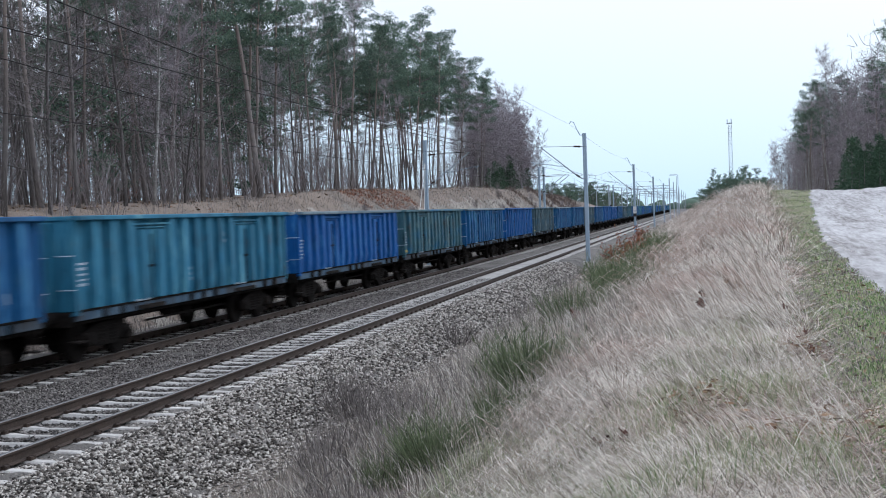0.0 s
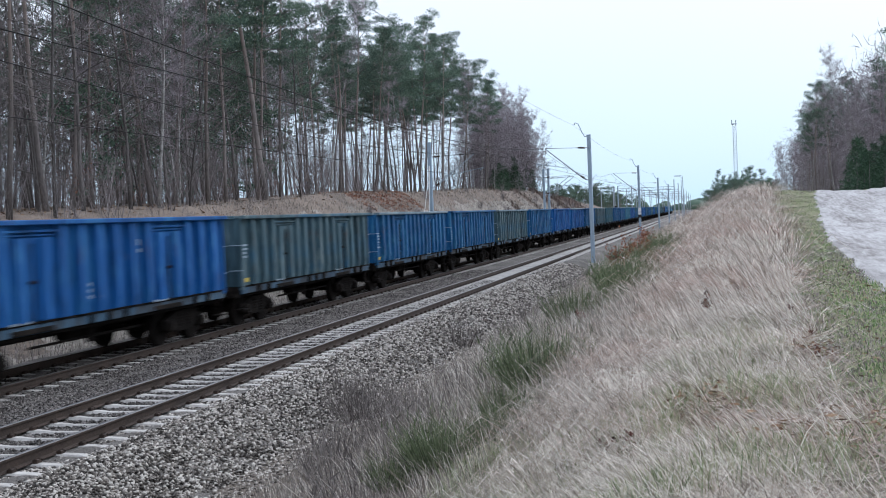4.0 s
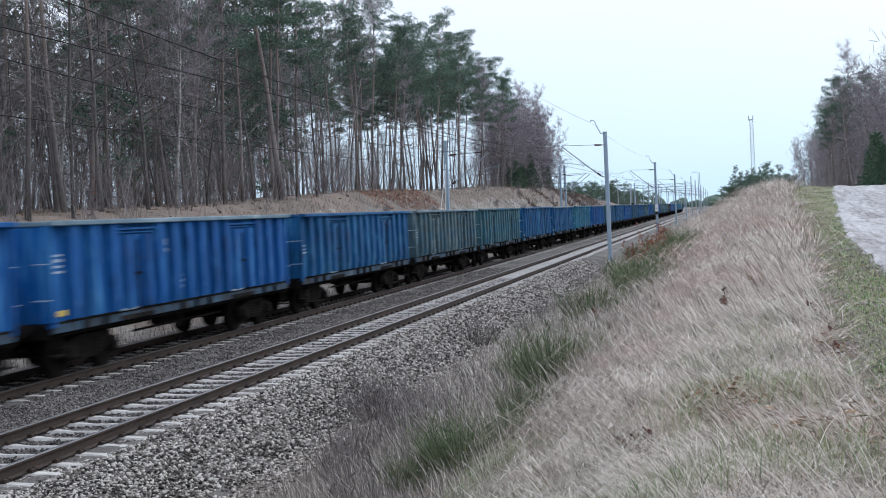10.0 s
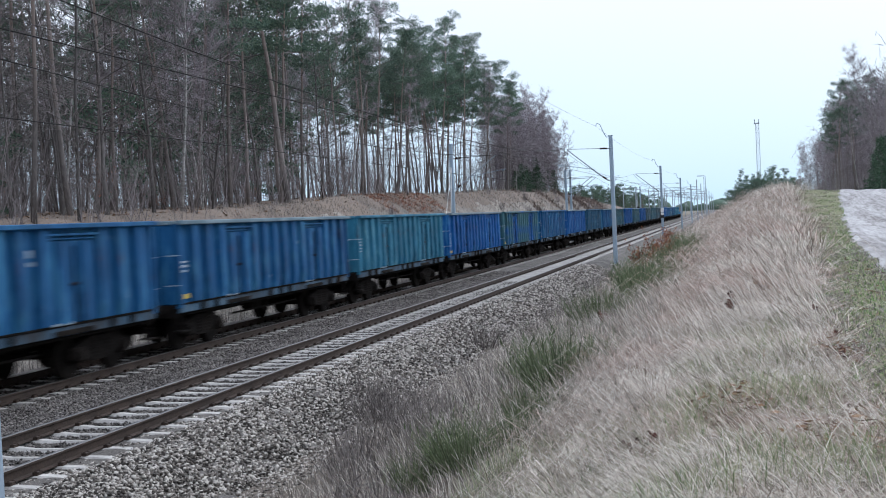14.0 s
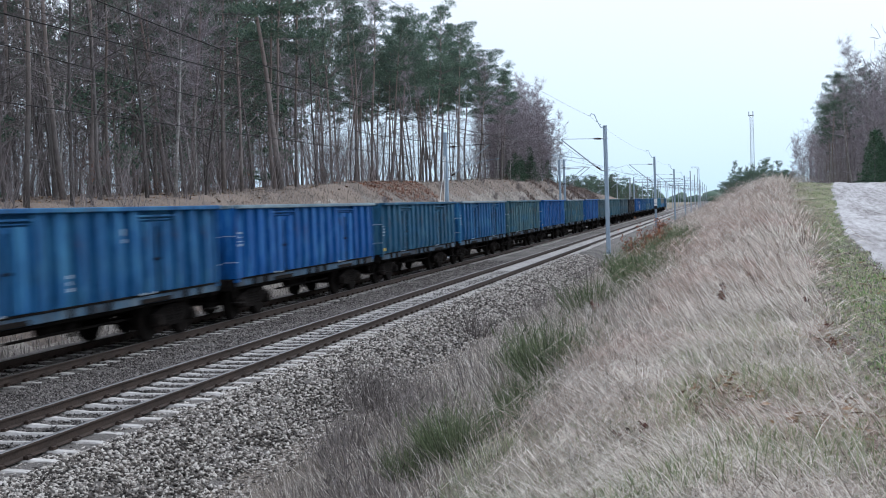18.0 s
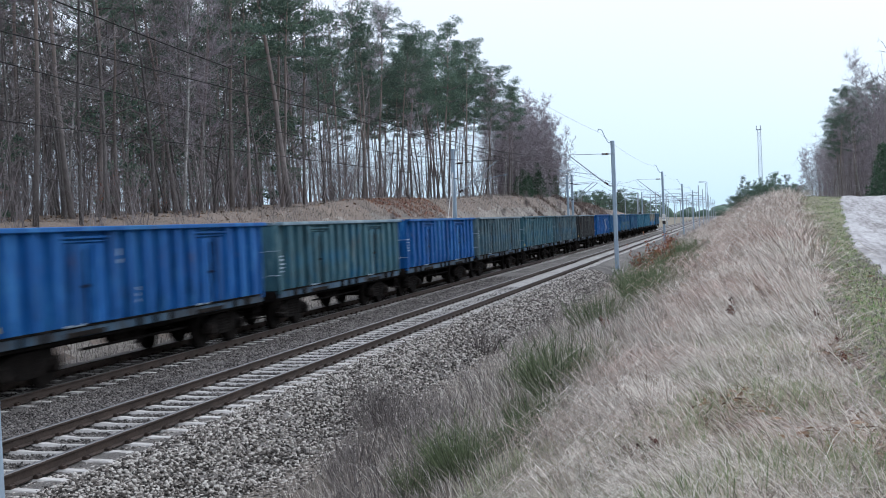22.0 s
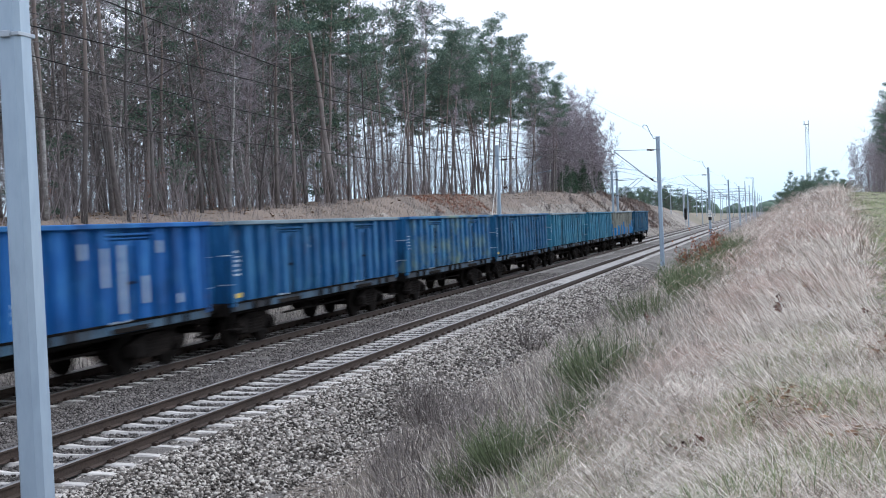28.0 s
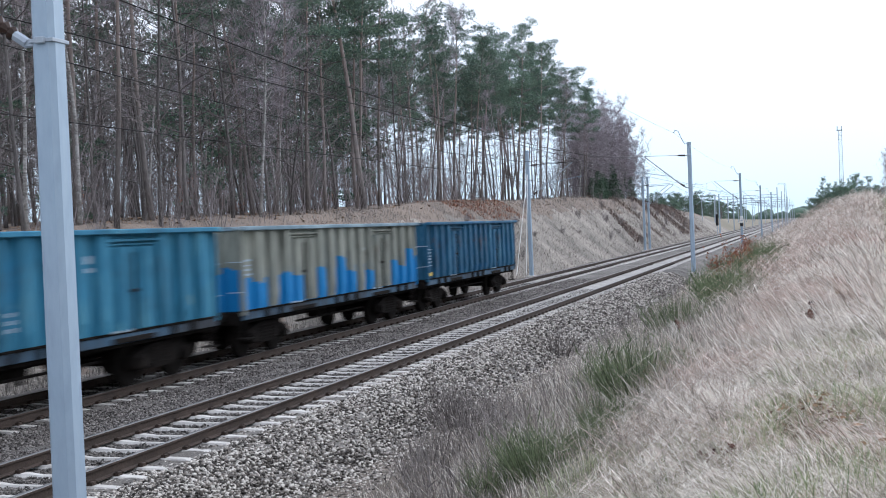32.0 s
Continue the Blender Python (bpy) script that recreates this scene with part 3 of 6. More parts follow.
def sleeper_mesh():
    """A concrete sleeper, lower and narrower in the middle."""
    b = Build()
    st = [(-1.3, 0.13, -0.205), (-1.2, 0.135, -0.185), (-0.9, 0.13, -0.172), (-0.55, 0.13, -0.172), (-0.3, 0.105, -0.192), (0.3, 0.105, -0.192), (0.55, 0.13, -0.172), (0.9, 0.13, -0.172), (1.2, 0.135, -0.185), (1.3, 0.13, -0.205)]
    vs, fs = [], []
    for x, w, z in st:
        w -= 0.025
        vs += [(x, -w, -0.36), (x, w, -0.36), (x, w, z - 0.045), (x, w - 0.045, z), (x, -w + 0.045, z), (x, -w, z - 0.045)]
    for i in range(len(st) - 1):
        fs += [(i * 6 + j, i * 6 + (j + 1) % 6, i * 6 + 6 + (j + 1) % 6, i * 6 + 6 + j) for j in range(6)]
    fs += [(5, 4, 3, 2, 1, 0), tuple(len(vs) - 6 + j for j in range(6))]
    return b.add(vs, fs).mesh("sleeper", M["concrete"])


def clip_build(b, x, y):
    """A spring clip and its shoulder on either side of a rail's foot."""
    for s in (-1, 1):
        b.box((x + s * 0.105 - 0.035, y - 0.06, -0.172), (x + s * 0.105 + 0.035, y + 0.06, -0.125))
        b.tube([(x + s * 0.15, y - 0.045, -0.14), (x + s * 0.10, y - 0.05, -0.115), (x + s * 0.06, y, -0.13), (x + s * 0.10, y + 0.05, -0.115), (x + s * 0.15, y + 0.045, -0.14)], 0.011, 4, False)


RAIL_ME, SLEEPER_ME = rail_mesh(), sleeper_mesh()
track = {}
for tx, first in ((0.0, 12.466 - 0.6 * 12), (FAR, 19.144 - 0.6 * 20)):
    tr = thing("railway_track", (tx, 0, 0), "straight railway track with dark rails on concrete sleepers", "railway track", "railway tracks", "structure")
    track[tx] = (tr, first)
    for gx_ in (-0.7535, 0.7535):
        part("rail", RAIL_ME, None, tr, "dark steel rail with a worn head", (gx_, 0, 0))
    cb = Build()
    for i in range(130):
        for gx_ in (-0.7535, 0.7535):
            clip_build(cb, gx_, first + 0.6 * i)
    tagged(part("rail_clips", cb, M["rail_side"], tr, "rusty spring clips"), kind="stuff")


# ---- the coal wagons ----
PAINTS = dict(
    bright=paint("paint_bright", (0.011, 0.088, 0.285), (0.045, 0.17, 0.37), (0.022, 0.115, 0.27), 0.46, 0.6),
    mid=paint("paint_mid", (0.014, 0.088, 0.222), (0.05, 0.175, 0.31), (0.035, 0.13, 0.23), 0.48, 0.6),
    navy=paint("paint_navy", (0.018, 0.095, 0.20), (0.06, 0.18, 0.29), (0.04, 0.115, 0.19), 0.46, 0.7),
    teal=paint("paint_teal", (0.034, 0.155, 0.245), (0.105, 0.27, 0.335), (0.025, 0.15, 0.27), 0.45, 0.7),
    darkteal=paint("paint_darkteal", (0.022, 0.092, 0.165), (0.065, 0.16, 0.225), (0.018, 0.095, 0.20), 0.46, 0.9),
    olive=paint("paint_olive", (0.060, 0.108, 0.130), (0.15, 0.195, 0.195), (0.03, 0.10, 0.17), 0.48, 0.9),
    oliveteal=paint("paint_oliveteal", (0.046, 0.115, 0.143), (0.12, 0.195, 0.205), (0.022, 0.115, 0.21), 0.48, 0.8),
    patch=paint("paint_patch", (0.045, 0.125, 0.15), (0.10, 0.18, 0.185), (0.010, 0.088, 0.29), 0.50, 0.5),
    black=paint("paint_black", (0.030, 0.034, 0.036), (0.07, 0.075, 0.07), (0.03, 0.07, 0.06), 0.42, 0.9),
)


def stepped(m, col, mean, swing):
    """Repainted lower panels: each rib and panel carries the second colour up to a height of its own."""
    nd, ln = m.node_tree.nodes, m.node_tree.links
    b = nd["Principled BSDF"]
    src = b.inputs["Base Color"].links[0].from_socket
    sep, ad, lv, gt, mx, n = (nd.new("ShaderNode" + k) for k in ("SeparateXYZ", "Math", "Math", "Math", "Mix", "TexNoise"))
    n.inputs["Scale"].default_value, n.inputs["Detail"].default_value = 5.0, 3.0
    ad.operation, ad.inputs[1].default_value = "MULTIPLY_ADD", 0.25
    lv.operation, lv.inputs[1].default_value, lv.inputs[2].default_value = "MULTIPLY_ADD", swing, mean - swing / 2
    gt.operation = "LESS_THAN"
    mx.data_type, mx.inputs["B"].default_value = "RGBA", (*col, 1)
    ln.new(nd["Texture Coordinate"].outputs["Object"], sep.inputs[0])
    ln.new(nd["Texture Coordinate"].outputs["Object"], n.inputs["Vector"])
    ln.new(n.outputs[0], ad.inputs[0])
    ln.new(sep.outputs["Z"], ad.inputs[2])
    ln.new(nd["Object Info"].outputs["Random"], lv.inputs[0])
    ln.new(ad.outputs[0], gt.inputs[0])
    ln.new(lv.outputs[0], gt.inputs[1])
    ln.new(gt.outputs[0], mx.inputs["Factor"])
    ln.new(src, mx.inputs["A"])
    ln.new(mx.outputs["Result"], b.inputs["Base Color"])
    return m


PAINTS["beige"] = stepped(paint("paint_beige", (0.21, 0.22, 0.185), (0.30, 0.30, 0.25), (0.14, 0.17, 0.17), 0.46, 0.7), (0.018, 0.17, 0.40), 1.55, 1.7)
LIST = ("darkteal beige teal teal navy patchy mid bright black olive oliveteal olive bright oliveteal bright oliveteal mid darkteal bright mid "
        "patch bright teal mid mid oliveteal olive mid bright bright mid olive mid mid olive bright mid oliveteal bright teal mid mid").split()
WORDS = dict(bright="bright blue", mid="blue", navy="dull dark blue", teal="faded teal-blue", darkteal="dark blue-green", olive="grey-green", oliveteal="faded grey-teal",
             beige="beige-grey and blue", patch="patchy teal and blue", black="sooty black", patchy="blue and faded teal")
PAINTS["patchy"] = paint("paint_patchy", (0.016, 0.10, 0.235), (0.05, 0.19, 0.32), (0.15, 0.215, 0.17), 0.50, 0.5)
HALF, LONG, FLOOR_Z, TOP_Z = 1.42, 12.80, 1.16, 3.12
BODY = ("side_wall", "end_wall", "rib", "end_rib", "top_rail", "door", "corner_post")


def bogie(parent, y):
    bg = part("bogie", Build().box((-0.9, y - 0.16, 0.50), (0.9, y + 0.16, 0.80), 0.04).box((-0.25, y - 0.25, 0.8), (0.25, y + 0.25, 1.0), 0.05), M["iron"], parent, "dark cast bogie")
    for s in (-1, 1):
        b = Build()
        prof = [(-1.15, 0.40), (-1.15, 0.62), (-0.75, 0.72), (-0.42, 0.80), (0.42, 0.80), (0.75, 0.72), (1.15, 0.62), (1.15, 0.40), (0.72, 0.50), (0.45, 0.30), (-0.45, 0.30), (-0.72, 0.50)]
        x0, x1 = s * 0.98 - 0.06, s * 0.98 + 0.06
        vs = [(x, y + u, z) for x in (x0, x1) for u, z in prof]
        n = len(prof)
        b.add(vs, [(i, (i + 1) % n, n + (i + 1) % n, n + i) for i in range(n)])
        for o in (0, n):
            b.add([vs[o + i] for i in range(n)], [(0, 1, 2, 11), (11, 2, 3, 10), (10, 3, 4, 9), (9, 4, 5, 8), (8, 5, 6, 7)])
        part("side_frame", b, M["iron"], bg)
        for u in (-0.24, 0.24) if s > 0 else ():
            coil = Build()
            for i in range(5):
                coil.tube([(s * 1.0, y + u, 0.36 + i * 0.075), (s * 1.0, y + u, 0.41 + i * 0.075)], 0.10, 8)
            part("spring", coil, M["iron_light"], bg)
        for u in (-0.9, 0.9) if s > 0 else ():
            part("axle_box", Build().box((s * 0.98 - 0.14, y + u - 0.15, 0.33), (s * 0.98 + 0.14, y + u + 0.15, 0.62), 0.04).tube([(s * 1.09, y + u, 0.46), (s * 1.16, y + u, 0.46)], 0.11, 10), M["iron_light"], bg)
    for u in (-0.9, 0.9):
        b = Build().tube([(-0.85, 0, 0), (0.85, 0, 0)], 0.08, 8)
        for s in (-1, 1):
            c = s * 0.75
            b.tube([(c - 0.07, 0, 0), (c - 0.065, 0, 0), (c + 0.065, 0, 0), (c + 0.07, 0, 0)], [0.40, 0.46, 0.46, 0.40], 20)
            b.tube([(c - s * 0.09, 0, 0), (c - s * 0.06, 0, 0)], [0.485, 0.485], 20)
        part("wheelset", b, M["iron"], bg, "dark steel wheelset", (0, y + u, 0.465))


def wagon():
    """An open high-sided four-axle coal wagon, built round its middle on the track's centre line."""
    w = thing("coal_wagon", (0, 0, 0), "open coal wagon", "freight wagon", "wagons of the coal train")
    P = M["galv"]
    h = LONG / 2
    doors = (-2.95, 2.95)
    ribs = [-5.62, -4.82, -4.02, -1.88, -1.13, -0.38, 0.38, 1.13, 1.88, 4.02, 4.82, 5.62]
    rib_b = Build()
    prof = [(0.0, -0.18), (0.16, -0.135), (0.16, 0.135), (0.0, 0.18)]
    vs = [(x, y, z) for z, k in ((FLOOR_Z + 0.03, 0.75), (FLOOR_Z + 0.28, 1.0), (TOP_Z - 0.10, 0.9)) for x, y in ((a * k, b) for a, b in prof)]
    rib_b.add(vs, [(i, i + 1, i + 5, i + 4) for i in range(3)] + [(4 + i, 5 + i, 9 + i, 8 + i) for i in range(3)] + [(3, 2, 1, 0), (8, 9, 10, 11)])
    rib_me = rib_b.mesh("rib", P)
    y0, y1 = -0.43, 0.43
    leaf = [(0.0, y0), (0.05, y0), (0.05, y0 + 0.05), (0.03, y0 + 0.08), (0.03, -0.16), (0.13, -0.125), (0.13, 0.125), (0.03, 0.16), (0.03, y1 - 0.08), (0.05, y1 - 0.05), (0.05, y1), (0.0, y1)]
    k = len(leaf)
    vs = [(x, y, z) for z in (FLOOR_Z + 0.04, TOP_Z - 0.34) for x, y in leaf]
    door_b = Build().add(vs, [(i, (i + 1) % k, k + (i + 1) % k, k + i) for i in range(k)] + [tuple(range(k - 1, -1, -1)), tuple(range(k, 2 * k))])
    door_me = door_b.mesh("door", P)
    lock_b = Build().tube([(0.09, 0, FLOOR_Z + 0.05), (0.09, 0, TOP_Z - 0.45)], 0.018, 6).box((0.06, -0.12, FLOOR_Z + 0.75), (0.11, 0.12, FLOOR_Z + 0.81), 0.01)
    lock_me = lock_b.mesh("door_lock", M["iron_light"])
    hood_b = Build().box((0, -0.9, TOP_Z - 0.24), (0.10, 0.9, TOP_Z - 0.19), 0.01).box((0, -0.85, TOP_Z - 0.31), (0.055, 0.85, TOP_Z - 0.275), 0.008)
    hood_me = hood_b.mesh("door_header", P)
    flap_b = Build().box((0, -0.75, FLOOR_Z - 0.20), (0.05, 0.75, FLOOR_Z - 0.10), 0.012)
    flap_me = flap_b.mesh("door_step", M["iron_light"])
    worn_me = Build().box((0, -0.78, FLOOR_Z + 0.0), (0.02, -0.10, FLOOR_Z + 0.05), 0.008).mesh("worn_edge", M["stencil"])
    hinge_me = Build().box((0, -0.06, FLOOR_Z - 0.20), (0.10, 0.06, FLOOR_Z + 0.02), 0.012).mesh("hinge", M["iron_light"])
    for s in (-1, 1):
        turn = 0 if s == 1 else 180
        sx = s * (HALF - 0.09)
        b = Build().box((sx - 0.004, -h, FLOOR_Z), (sx + 0.004, h, TOP_Z - 0.08))
        part("side_wall", b, P, w)
        # black flange colour paints the shade line between body and sole bar
        part("bottom_flange", Build().box((sx - 0.07, -h, FLOOR_Z - 0.03), (sx + 0.045, h, FLOOR_Z + 0.015), 0.01), M["iron"], w, "black seam under the body, painting in the shade of a recess")
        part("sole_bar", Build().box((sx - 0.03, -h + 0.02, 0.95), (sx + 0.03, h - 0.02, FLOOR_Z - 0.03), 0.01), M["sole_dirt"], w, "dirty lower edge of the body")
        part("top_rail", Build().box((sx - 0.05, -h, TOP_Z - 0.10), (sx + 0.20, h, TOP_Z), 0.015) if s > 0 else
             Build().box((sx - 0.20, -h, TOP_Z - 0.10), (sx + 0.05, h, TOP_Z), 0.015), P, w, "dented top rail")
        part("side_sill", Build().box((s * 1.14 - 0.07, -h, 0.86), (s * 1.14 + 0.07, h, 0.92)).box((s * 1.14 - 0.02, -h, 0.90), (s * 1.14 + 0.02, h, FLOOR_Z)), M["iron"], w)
        for y in ribs:
            part("rib", rib_me, None, w, "", (sx, y, 0, 0, 0, turn))
        for y in (-h + 0.06, h - 0.06):
            part("corner_post", Build().box((sx - 0.06, y - 0.06, FLOOR_Z - 0.1), (sx + 0.06, y + 0.06, TOP_Z - 0.05), 0.015), P, w)
        for y in doors:
            for o in (-0.44, 0.44):
                d = part("door", door_me, None, w, "", (sx + s * 0.01, y + o, 0, 0, 0, turn))
                if o < 0 < s:
                    part("door_lock", lock_me, None, d, "", (0, s * 0.44, 0))
            part("door_header", hood_me, None, w, "", (sx + s * 0.01, y, 0, 0, 0, turn))
            if s > 0:
                part("worn_edge", worn_me, None, w, "bare scraped metal along the door's lower edge", (sx + 0.045, y, 0))
                part("door_step", flap_me, None, w, "", (sx + s * 0.01, y, 0, 0, 0, turn))
        for y in (-5.22, -4.42, -0.76, 0.0, 0.76, 4.42, 5.22) if s > 0 else ():
            part("hinge", hinge_me, None, w, "", (sx + s * 0.0, y, 0, 0, 0, turn))
    for e in (-1, 1):
        b = Build().box((-HALF + 0.13, e * h - 0.02, FLOOR_Z), (HALF - 0.13, e * h + 0.02, TOP_Z - 0.08))
        part("end_wall", b, P, w)
        part("top_rail", Build().box((-HALF + 0.17, e * h - 0.07, TOP_Z - 0.10), (HALF - 0.17, e * h + 0.07, TOP_Z - 0.004), 0.015), P, w)
        for x in (-0.8, 0.0, 0.8):
            part("end_rib", Build().box((x - 0.07, e * h - 0.02 if e > 0 else e * h - 0.12, FLOOR_Z - 0.1), (x + 0.07, e * h + 0.12 if e > 0 else e * h + 0.02, TOP_Z - 0.12), 0.02), P, w)
        part("headstock", Build().box((-1.25, e * h - 0.08, 0.84), (1.25, e * h + 0.08, FLOOR_Z - 0.02), 0.02), M["iron_light"], w)
        for x in (-0.875, 0.875):
            part("buffer", Build().tube([(x, e * (h + 0.06), 1.05), (x, e * (h + 0.34), 1.05)], 0.12, 10).tube([(x, e * (h + 0.34), 1.05), (x, e * (h + 0.57), 1.05)], 0.085, 10).tube([(x, e * (h + 0.56), 1.05), (x, e * (h + 0.615), 1.05)], [0.225, 0.215], 14), M["iron"], w, "round black buffer")
        part("coupling", Build().tube([(0, e * h, 1.02), (0, e * (h + 0.3), 0.98), (0, e * (h + 0.6), 0.9)], 0.05, 6), M["iron"], w)
        for s in (1,):
            for z in (1.60, 2.30):
                g = Build().tube([(s * 1.38, e * (h + 0.02), z), (s * 1.40, e * (h + 0.09), z), (s * 1.05, e * (h + 0.09), z), (s * 1.05, e * (h + 0.02), z)], 0.010, 5)
                part("grab_rail", g, M["stencil"], w, "pale worn grab rail")
            part("step", Build().box((s * 1.25 - 0.14, e * (h - 0.22) - 0.16, 0.50), (s * 1.25 + 0.14, e * (h - 0.22) + 0.16, 0.53)).box((s * 1.25 - 0.02, e * (h - 0.22) - 0.16, 0.5), (s * 1.25 + 0.02, e * (h - 0.22) - 0.13, 0.95)).box((s * 1.25 - 0.02, e * (h - 0.22) + 0.13, 0.5), (s * 1.25 + 0.02, e * (h - 0.22) + 0.16, 0.95)), M["iron_light"], w)
        bogie(w, e * 4.5)
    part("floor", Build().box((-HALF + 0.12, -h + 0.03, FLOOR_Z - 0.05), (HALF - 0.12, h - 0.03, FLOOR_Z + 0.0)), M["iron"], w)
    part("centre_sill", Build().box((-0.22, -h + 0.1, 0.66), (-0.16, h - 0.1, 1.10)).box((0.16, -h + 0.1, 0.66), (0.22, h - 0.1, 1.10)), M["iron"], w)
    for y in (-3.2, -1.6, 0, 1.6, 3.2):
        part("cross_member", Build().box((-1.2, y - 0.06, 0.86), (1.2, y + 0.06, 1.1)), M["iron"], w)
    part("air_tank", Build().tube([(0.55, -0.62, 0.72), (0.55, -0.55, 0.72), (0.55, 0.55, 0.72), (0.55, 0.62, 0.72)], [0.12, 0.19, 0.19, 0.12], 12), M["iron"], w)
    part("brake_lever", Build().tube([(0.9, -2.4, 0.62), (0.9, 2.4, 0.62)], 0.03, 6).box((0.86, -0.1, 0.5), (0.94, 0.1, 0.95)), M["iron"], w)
    return w


def stencils(w, seed, bright):
    """Worn white marking blocks on the side towards the road."""
    r = random.Random(seed)
    x = HALF - 0.083
    b = Build()
    y = -6.27
    top = r.uniform(2.1, 2.45)
    for i in range(r.randint(3, 6)):
        z = top - i * 0.11
        b.box((x, y - 0.02, z), (x + 0.004, y + r.uniform(0.28, 0.44), z + r.uniform(0.03, 0.06)))
    part("marking", b, M["stencil"], w, "worn white marking lines")
    b = Build()
    y = 1.38 + r.choice((0, 0, -3.02))
    b.box((x, y, 2.50), (x + 0.004, y + 0.26, 2.64)).box((x, y - 0.05, 2.34), (x + 0.004, y + 0.31, 2.42))
    part("marking", b, M["stencil"], w, "worn white number strip")
    b = Build()
    y = -0.94
    for i in range(3):
        b.box((x, y, 1.46 + i * 0.13), (x + 0.004, y + r.uniform(0.28, 0.37), 1.53 + i * 0.13))
    part("marking", b, M["stencil"], w, "worn white marking lines")
    if r.random() < 0.6:
        part("label_plate", Build().box((x, 5.0, 1.50), (x + 0.006, 5.24, 1.70)), M["stencil"] if r.random() < 0.6 else M["yellow"], w, "small pale label plate")
    if r.random() < 0.5:
        part("label_plate", Build().box((x + 0.02, -6.2, FLOOR_Z + 0.11), (x + 0.03, -5.9, FLOOR_Z + 0.22)), M["yellow"], w, "small yellow label plate")
    if bright == "patches":
        for y0, y1, z0, z1, mt, lb in ((1.9, 2.35, 2.45, 2.80, "blue_patch", "bright blue paint patch"), (3.75, 4.25, 2.55, 2.85, "orange_patch", "dull orange paint patch")):
            part("paint_patch", Build().box((x, y0, z0), (x + 0.005, y1, z1)), M[mt], w, lb)
    if bright == "graffiti":
        g = Build()
        for y, z0, z1 in ((1.13, 2.45, 2.75), (1.88, 1.9, 2.65), (2.51, 1.35, 2.7), (3.39, 1.5, 2.05), (4.02, 2.5, 2.75), (4.82, 1.4, 1.6)):
            g.box((HALF + 0.03, y - 0.07, z0), (HALF + 0.074, y + 0.06, z1), 0.004)
        part("paint_smear", g, M["stencil"], w, "smeared white paint")


def train():
    first = wagon()
    cars = [first] + [copy_thing(first, pose(0, 0, 0)) for _ in LIST[1:]]
    for k, (car, kind) in enumerate(zip(cars, LIST)):
        tagged(car, f"{WORDS[kind]} coal wagon with ribbed sides and worn paint" )
        coat = PAINTS[kind]
        for o in car.children_recursive:
            if o.data.materials[0] == M["galv"]:
                o.material_slots[0].link = "OBJECT"
                o.material_slots[0].material = coat
        if k % 5 in (1, 3):
            for o in car.children:
                if o.name.startswith("top_rail"):
                    o.material_slots[0].material = M["rim"]
        if kind == "patch":
            for o in car.children:
                if o.name.startswith("door") and not o.name.startswith("door_step"):
                    o.material_slots[0].material = PAINTS["bright"]
        stencils(car, 100 + k, {7: "graffiti", 13: "patches"}.get(k, ""))
    return cars


CARS = train()


def tail_y(t):
    """Where the rear of the train stands at t seconds."""
    s = 32.0 - t
    return 51.81 + 17.993 * s - 0.0439 * s * s


# ---- masts, wires and signals ----
def insulator(a, b, n=5):
    """A row of dark discs between two points."""
    a, b = Vector(a), Vector(b)
    pts, rad = [], []
    for i in range(n * 2 + 1):
        pts.append(tuple(a.lerp(b, i / (n * 2))))
        rad.append(0.075 if i % 2 else 0.04)
    return Build().tube(pts, rad, 8)


